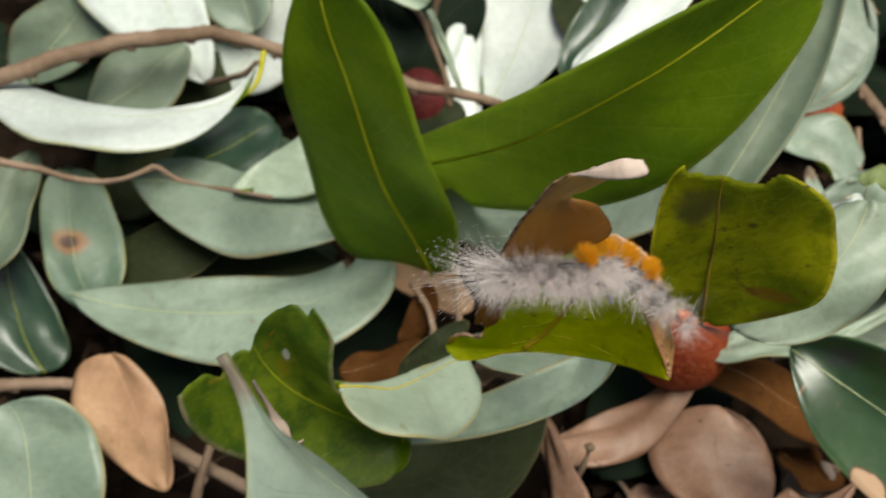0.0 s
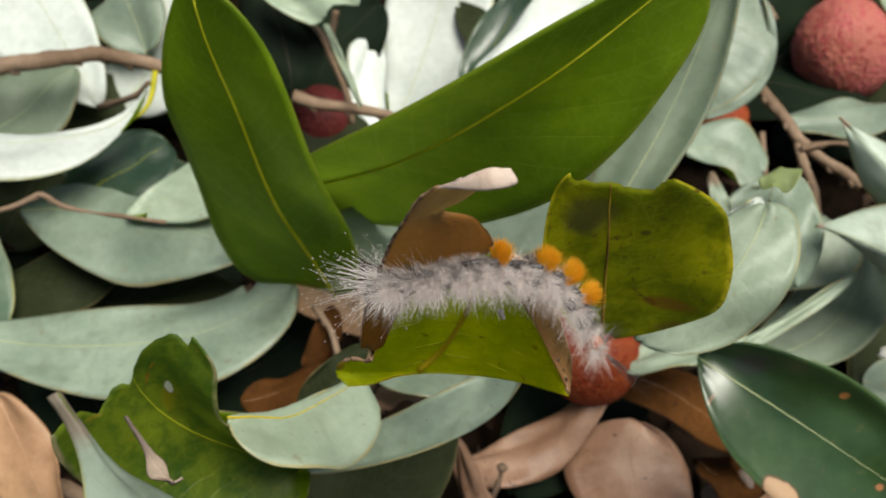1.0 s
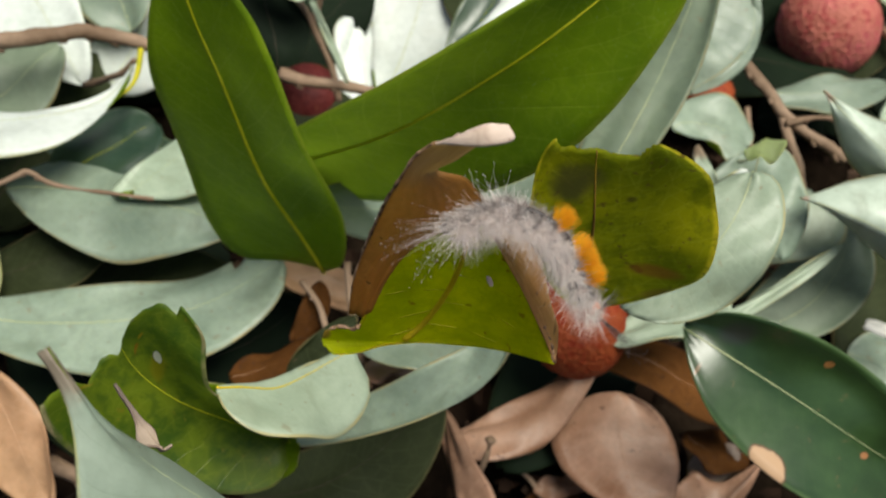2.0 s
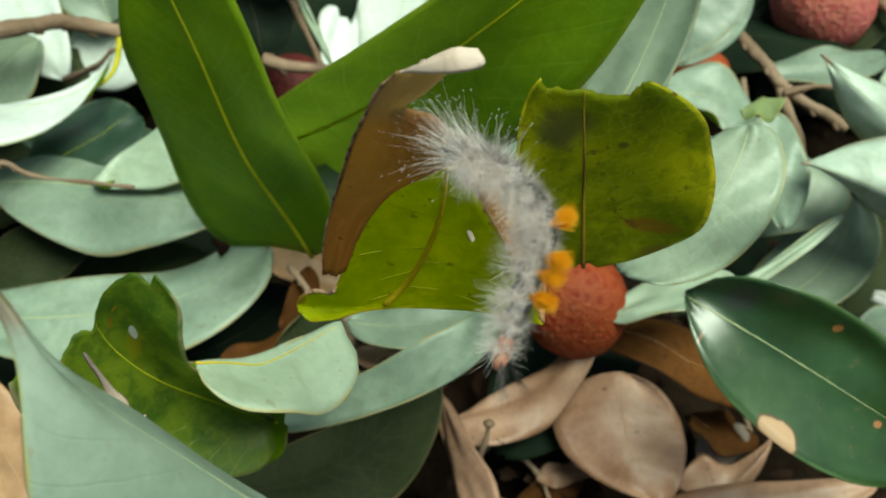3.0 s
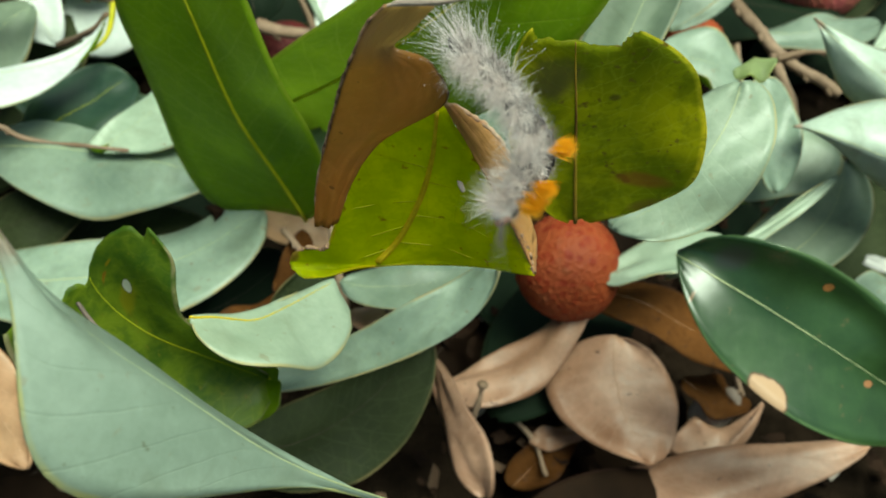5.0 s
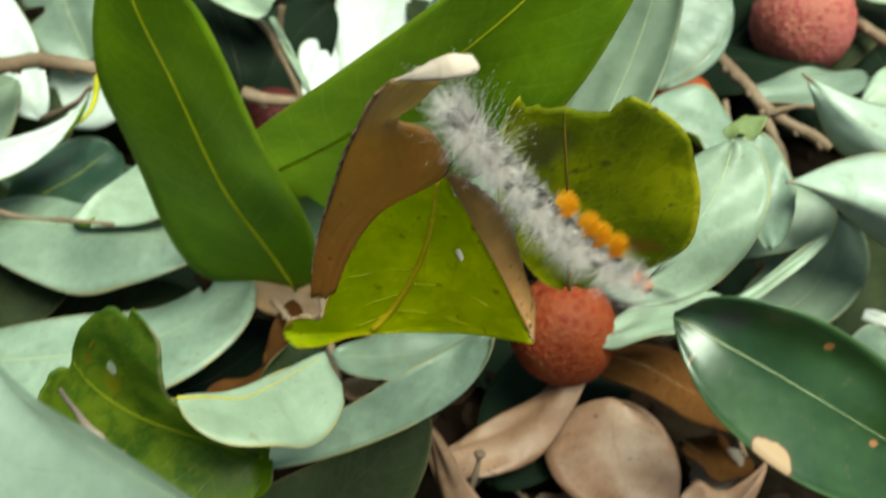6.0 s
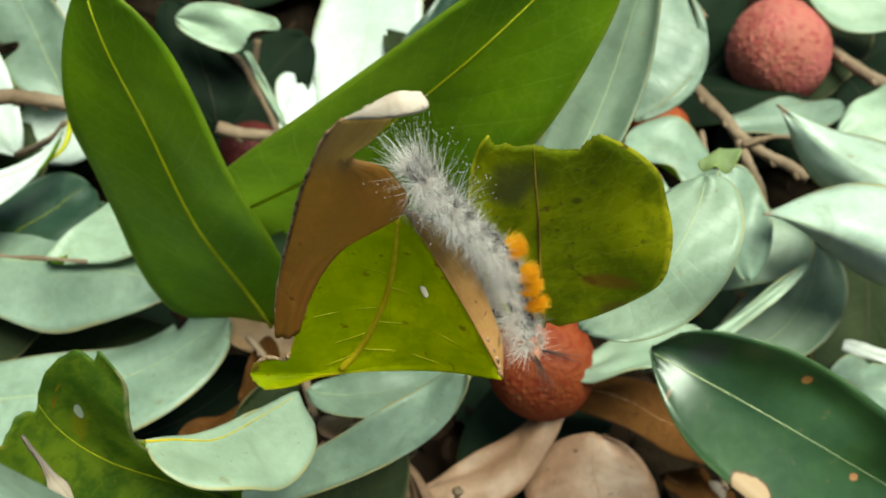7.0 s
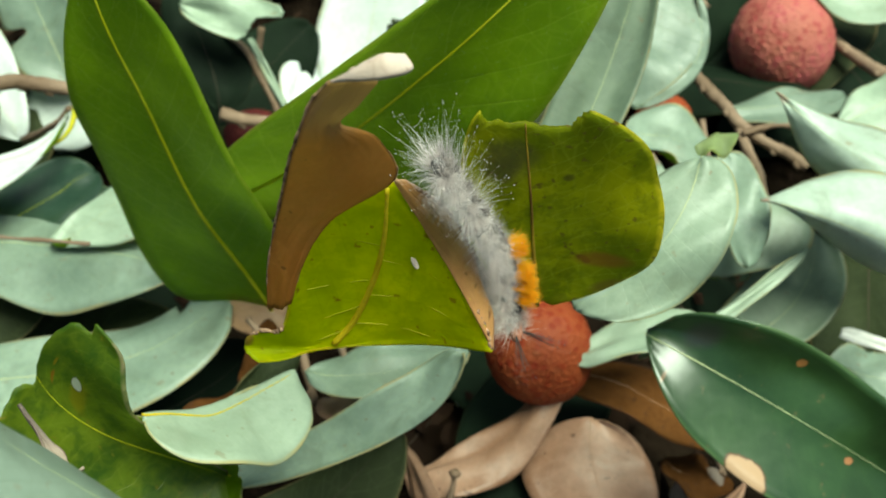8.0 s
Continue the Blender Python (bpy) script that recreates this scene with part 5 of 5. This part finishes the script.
# ---- the caterpillar ----
BODY = [
    (0.00, ((0.0062, 0.0643, 0.1742), (0.0129, 0.0638, 0.1759), (0.0200, 0.0643, 0.1742), (0.0259, 0.0681, 0.1679), (0.0394, 0.0652, 0.1546))),
    (0.50, ((0.0052, 0.0645, 0.1742), (0.0130, 0.0644, 0.1762), (0.0205, 0.0658, 0.1749), (0.0294, 0.0686, 0.1682), (0.0379, 0.0634, 0.1537))),
    (1.00, ((0.0083, 0.0653, 0.1746), (0.0162, 0.0653, 0.1766), (0.0242, 0.0665, 0.1752), (0.0338, 0.0675, 0.1677), (0.0415, 0.0632, 0.1536))),
    (1.30, ((0.0104, 0.0616, 0.1728), (0.0187, 0.0649, 0.1764), (0.0262, 0.0674, 0.1756), (0.0340, 0.0691, 0.1684), (0.0405, 0.0616, 0.1528))),
    (1.50, ((0.0199, 0.0669, 0.1754), (0.0255, 0.0686, 0.1782), (0.0311, 0.0674, 0.1756), (0.0359, 0.0665, 0.1672), (0.0405, 0.0615, 0.1528))),
    (1.70, ((0.0201, 0.0678, 0.1758), (0.0259, 0.0690, 0.1784), (0.0323, 0.0675, 0.1757), (0.0367, 0.0663, 0.1671), (0.0411, 0.0621, 0.1530))),
    (2.80, ((0.0224, 0.0651, 0.1845), (0.0281, 0.0629, 0.1825), (0.0341, 0.0598, 0.1779), (0.0355, 0.0565, 0.1743), (0.0436, 0.0537, 0.1710))),
    (2.90, ((0.0231, 0.0656, 0.1848), (0.0281, 0.0633, 0.1826), (0.0340, 0.0601, 0.1781), (0.0354, 0.0561, 0.1741), (0.0394, 0.0496, 0.1690))),
    (3.00, ((0.0229, 0.0643, 0.1841), (0.0279, 0.0624, 0.1822), (0.0323, 0.0579, 0.1770), (0.0308, 0.0535, 0.1729), (0.0266, 0.0447, 0.1666))),
    (3.20, ((0.0228, 0.0648, 0.1844), (0.0275, 0.0628, 0.1824), (0.0318, 0.0579, 0.1770), (0.0298, 0.0529, 0.1726), (0.0264, 0.0446, 0.1665))),
    (3.50, ((0.0248, 0.0657, 0.1848), (0.0292, 0.0631, 0.1826), (0.0332, 0.0580, 0.1771), (0.0345, 0.0534, 0.1728), (0.0433, 0.0513, 0.1698))),
    (3.70, ((0.0253, 0.0654, 0.1847), (0.0293, 0.0630, 0.1825), (0.0341, 0.0574, 0.1768), (0.0357, 0.0527, 0.1725), (0.0403, 0.0438, 0.1661))),
    (4.00, ((0.0247, 0.0660, 0.1850), (0.0295, 0.0636, 0.1828), (0.0327, 0.0573, 0.1767), (0.0311, 0.0518, 0.1720), (0.0284, 0.0437, 0.1661))),
    (4.20, ((0.0248, 0.0656, 0.1848), (0.0293, 0.0630, 0.1825), (0.0328, 0.0568, 0.1765), (0.0315, 0.0517, 0.1720), (0.0358, 0.0440, 0.1662))),
    (4.40, ((0.0275, 0.0679, 0.1859), (0.0300, 0.0633, 0.1827), (0.0333, 0.0579, 0.1770), (0.0328, 0.0534, 0.1728), (0.0359, 0.0446, 0.1665))),
    (4.50, ((0.0288, 0.0679, 0.1859), (0.0300, 0.0631, 0.1826), (0.0318, 0.0581, 0.1771), (0.0304, 0.0540, 0.1731), (0.0261, 0.0486, 0.1685))),
    (4.60, ((0.0267, 0.0684, 0.1861), (0.0307, 0.0634, 0.1827), (0.0324, 0.0594, 0.1778), (0.0290, 0.0554, 0.1738), (0.0213, 0.0526, 0.1704))),
    (4.70, ((0.0249, 0.0693, 0.1866), (0.0300, 0.0648, 0.1834), (0.0331, 0.0604, 0.1782), (0.0286, 0.0561, 0.1741), (0.0216, 0.0531, 0.1707))),
    (5.80, ((0.0244, 0.0711, 0.1815), (0.0307, 0.0689, 0.1724), (0.0387, 0.0662, 0.1611), (0.0459, 0.0661, 0.1550), (0.0582, 0.0697, 0.1517))),
    (5.90, ((0.0262, 0.0719, 0.1818), (0.0322, 0.0701, 0.1730), (0.0399, 0.0679, 0.1619), (0.0466, 0.0665, 0.1552), (0.0578, 0.0650, 0.1494))),
    (6.00, ((0.0263, 0.0729, 0.1823), (0.0319, 0.0715, 0.1736), (0.0391, 0.0694, 0.1626), (0.0452, 0.0676, 0.1557), (0.0540, 0.0642, 0.1491))),
    (6.20, ((0.0256, 0.0717, 0.1777), (0.0321, 0.0716, 0.1667), (0.0395, 0.0711, 0.1554), (0.0434, 0.0680, 0.1479), (0.0471, 0.0612, 0.1416))),
    (6.50, ((0.0267, 0.0736, 0.1786), (0.0331, 0.0734, 0.1676), (0.0391, 0.0732, 0.1566), (0.0420, 0.0709, 0.1494), (0.0439, 0.0643, 0.1430))),
    (7.00, ((0.0255, 0.0739, 0.1787), (0.0314, 0.0734, 0.1675), (0.0372, 0.0733, 0.1565), (0.0399, 0.0711, 0.1494), (0.0423, 0.0642, 0.1430))),
    (7.50, ((0.0278, 0.0728, 0.1769), (0.0331, 0.0725, 0.1658), (0.0382, 0.0721, 0.1547), (0.0407, 0.0698, 0.1474), (0.0424, 0.0640, 0.1416))),
    (8.00, ((0.0296, 0.0721, 0.1755), (0.0345, 0.0716, 0.1643), (0.0385, 0.0715, 0.1533), (0.0402, 0.0696, 0.1465), (0.0410, 0.0647, 0.1411))),
]
SEGMENTS = 13


def spikes(rng, count, origin, aim, spread, length, thick, bend=0.25, club=0.0):
    """Fine tapered hairs that start near origin() and point about aim()."""
    verts, faces = [], []
    for _ in range(count):
        o = origin()
        d = (aim(o) + Vector([rng.gauss(0, spread) for _ in range(3)])).normalized()
        ln = length * rng.uniform(0.55, 1.15)
        a = d.cross(Vector((0.31, 0.77, 0.55))).normalized()
        b = d.cross(a)
        sag = a * rng.uniform(-bend, bend) * ln + b * rng.uniform(-bend, bend) * ln
        k = len(verts)
        for f, r in ((0, 1.0), (0.55, 0.8)):
            c = o + d * (ln * f) + sag * f * f
            for s in range(3):
                an = 2.1 * s
                verts.append(c + (a * math.cos(an) + b * math.sin(an)) * thick * r)
        verts.append(o + d * ln + sag)
        for s in range(3):
            e = (s + 1) % 3
            faces += [(k + s, k + e, k + 3 + e, k + 3 + s), (k + 3 + s, k + 3 + e, k + 6)]
        if club:
            tip, k = o + d * ln + sag, len(verts)
            verts += [tip + a * club, tip + b * club, tip - a * club, tip - b * club, tip + d * club * 2, tip - d * club * 2]
            for s in range(4):
                faces += [(k + s, k + (s + 1) % 4, k + 4), (k + (s + 1) % 4, k + s, k + 5)]
    return verts, faces


def caterpillar():
    rng = random.Random(3)
    root = thing("caterpillar", (0, 0, 0), "hairy grey caterpillar with four orange back tufts, on the folded leaf", "caterpillar")
    pieces = []
    for k in range(SEGMENTS):
        f = k / (SEGMENTS - 1)
        r = 0.00165 * (0.72 + 0.28 * math.sin(math.pi * min(1, f * 1.05)) ** 0.5)
        half = 0.0026
        bm = bmesh.new()
        bmesh.ops.create_uvsphere(bm, u_segments=20, v_segments=12, radius=1)
        for v in bm.verts:
            x, y, z = v.co.z, v.co.x, v.co.y
            wrinkle = 1 + 0.025 * math.sin(x * 14)
            v.co = Vector((x * half, y * r * wrinkle, z * r * wrinkle))
        me = bpy.data.meshes.new("segment")
        bm.to_mesh(me)
        bm.free()
        me.materials.append(HEAD if k == SEGMENTS - 1 else SKIN)
        me.polygons.foreach_set("use_smooth", [True] * len(me.polygons))
        seg = part("segment" if k < SEGMENTS - 1 else "head", me, root, "rounded reddish head" if k == SEGMENTS - 1 else "")
        pieces.append(seg)

        def skin():
            an, x = rng.uniform(-2.4, 2.4), rng.uniform(-0.9, 0.9)
            w = math.sqrt(1 - x * x * 0.8)
            return Vector((x * half, math.sin(an) * r * w, math.cos(an) * r * w))

        def outward(o, back=-0.25):
            return Vector((back, o.y / r, o.z / r))

        def cluster(count, angles, length, thick, mat, name, label, back, spread, club=0.0):
            """Hairs that burst from small knobs round the segment."""
            verts, faces = [], []
            for an in angles:
                knob = Vector((rng.uniform(-0.45, 0.45) * half, math.sin(an) * r * 0.85, math.cos(an) * r * 0.85))
                aim = Vector((back + rng.uniform(-0.25, 0.25), math.sin(an), math.cos(an)))
                vs, fs = spikes(rng, count, lambda: knob + Vector([rng.gauss(0, 0.00018) for _ in range(3)]), lambda o: aim, spread, length * rng.uniform(0.85, 1.15), thick, 0.22, club)
                faces += [tuple(i + len(verts) for i in f) for f in fs]
                verts += vs
            part(name, mesh_of(name, verts, faces, [mat], smooth=False), seg, label)

        last = k == SEGMENTS - 1
        few = 0.75 if last else 1.6 if k < 2 else 1.7 if k < 9 else 1.15
        cluster(int(22 * few), (-0.5, 0.5), 0.0017, 0.000022, HAIR_GREY, "back_hair", "short grey back hairs", -0.3, 0.5)
        cluster(int((22 if 2 <= k <= 8 else 14) * few), (-0.65, 0.65, -1.0, 1.0), 0.0026, 0.000022, HAIR_DARK, "dark_band", "dark grey hairs along the back", -1.2, 0.35)
        cluster(int(52 * few), (-1.2, 1.2), 0.0029, 0.000022, HAIR, "hair_tuft", "fine whitish hairs", -0.15, 0.55)
        cluster(int(78 * few), (-1.75, 1.75, -2.2, 2.2), 0.0045, 0.000021, HAIR, "side_fringe", "long pale side hairs", -0.1, 0.5)
        cluster(int(40 * few), (-0.95, 0.95, 1.4, -1.4), 0.0021, 0.000021, HAIR, "under_hair", "short pale hairs", 0.1, 0.6)
        if 5 <= k <= 10:
            verts, faces = tube([(-half * 0.9, 0, r * 0.9), (0, 0, r * 1.0), (half * 0.9, 0, r * 0.9)], [r * 0.26, r * 0.34, r * 0.26], 8, 0.1)
            part("back_stripe", mesh_of("back_stripe", verts, faces, [BACK]), seg, "dark stripe along the back")
        if k <= 2:
            verts, faces = spikes(rng, 135 - 30 * k, skin, lambda o: Vector((-1.5 + 0.5 * k, o.y / r * 0.75, o.z / r * 0.75)), 0.34, 0.0080 - 0.0012 * k, 0.000024, 0.15, 0.00007)
            part("tail_plume", mesh_of("tail_plume", verts, faces, [HAIR], smooth=False), seg, "long white tail hairs with knobbed tips")
        if k in (6, 8, 9, 10):
            def dome():
                return Vector((rng.gauss(0, 0.00011), rng.gauss(0, 0.00036), r * 0.7))
            bm = bmesh.new()
            bmesh.ops.create_uvsphere(bm, u_segments=16, v_segments=10, radius=1)
            for v in bm.verts:
                lump = 1 + 0.12 * noise.noise(v.co * 2.2 + Vector((k, 0, 0)))
                wide = 0.75 + 0.25 * v.co.z
                v.co = Vector((v.co.x * 0.00062 * wide * lump, v.co.y * 0.00092 * wide * lump, r * 0.7 + 0.0015 + v.co.z * 0.0015 * lump))
            core = bpy.data.meshes.new("orange_tuft")
            bm.to_mesh(core)
            bm.free()
            core.materials.append(BRUSH)
            core.polygons.foreach_set("use_smooth", [True] * len(core.polygons))
            tuft = part("orange_tuft", core, seg, "dense orange toothbrush tuft")
            verts, faces = spikes(rng, 760, dome, lambda o: Vector((o.x * 1300, o.y * 620, 1.0)), 0.075, 0.0036, 0.00005, 0.06)
            part("bristles", mesh_of("bristles", verts, faces, [BRUSH], smooth=False), tuft, "fine orange bristles")
        if k == SEGMENTS - 1:
            for s in (-1, 1):
                verts, faces = spikes(rng, 26, lambda: Vector((0.001, s * r * 0.7, r * 0.4)), lambda o: Vector((0.7, s * 0.85, 0.5)), 0.1, 0.0085, 0.00003, 0.1, 0.00007)
                part("hair_pencil", mesh_of("hair_pencil", verts, faces, [HAIR_BLACK], smooth=False), seg, "long black hair pencil")
    return root, pieces


def body_poses(points, roll):
    """Poses of the segments, evenly spaced along a curve through the points, backs to the curve's left in the camera's
    view and turned to the camera by roll.
    """
    path = smooth_path(points, 24)
    out = []
    for k in range(SEGMENTS):
        s = (0.02 + 0.96 * k / (SEGMENTS - 1)) * (len(path) - 1)
        i = min(int(s), len(path) - 2)
        at = path[i].lerp(path[i + 1], s - i)
        ahead = (path[min(i + 6, len(path) - 1)] - path[max(i - 5, 0)]).normalized()
        up = TO_CAMERA.cross(ahead).normalized() * math.cos(roll) + TO_CAMERA * math.sin(roll)
        side = up.cross(ahead).normalized()
        up = ahead.cross(side).normalized()
        m = Matrix((ahead, side, up)).transposed().to_4x4()
        m.translation = at
        out.append(m)
    return out


def motions():
    walk(folded, [(t, pose(x, y, z, rx, ry, rz)) for t, x, y, z, rx, ry, rz in FOLD_SWAY])
    root, pieces = caterpillar()
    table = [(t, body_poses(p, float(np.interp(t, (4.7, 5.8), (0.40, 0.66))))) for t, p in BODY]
    for k, piece in enumerate(pieces):
        walk(piece, [(t, poses[k]) for t, poses in table])


motions()
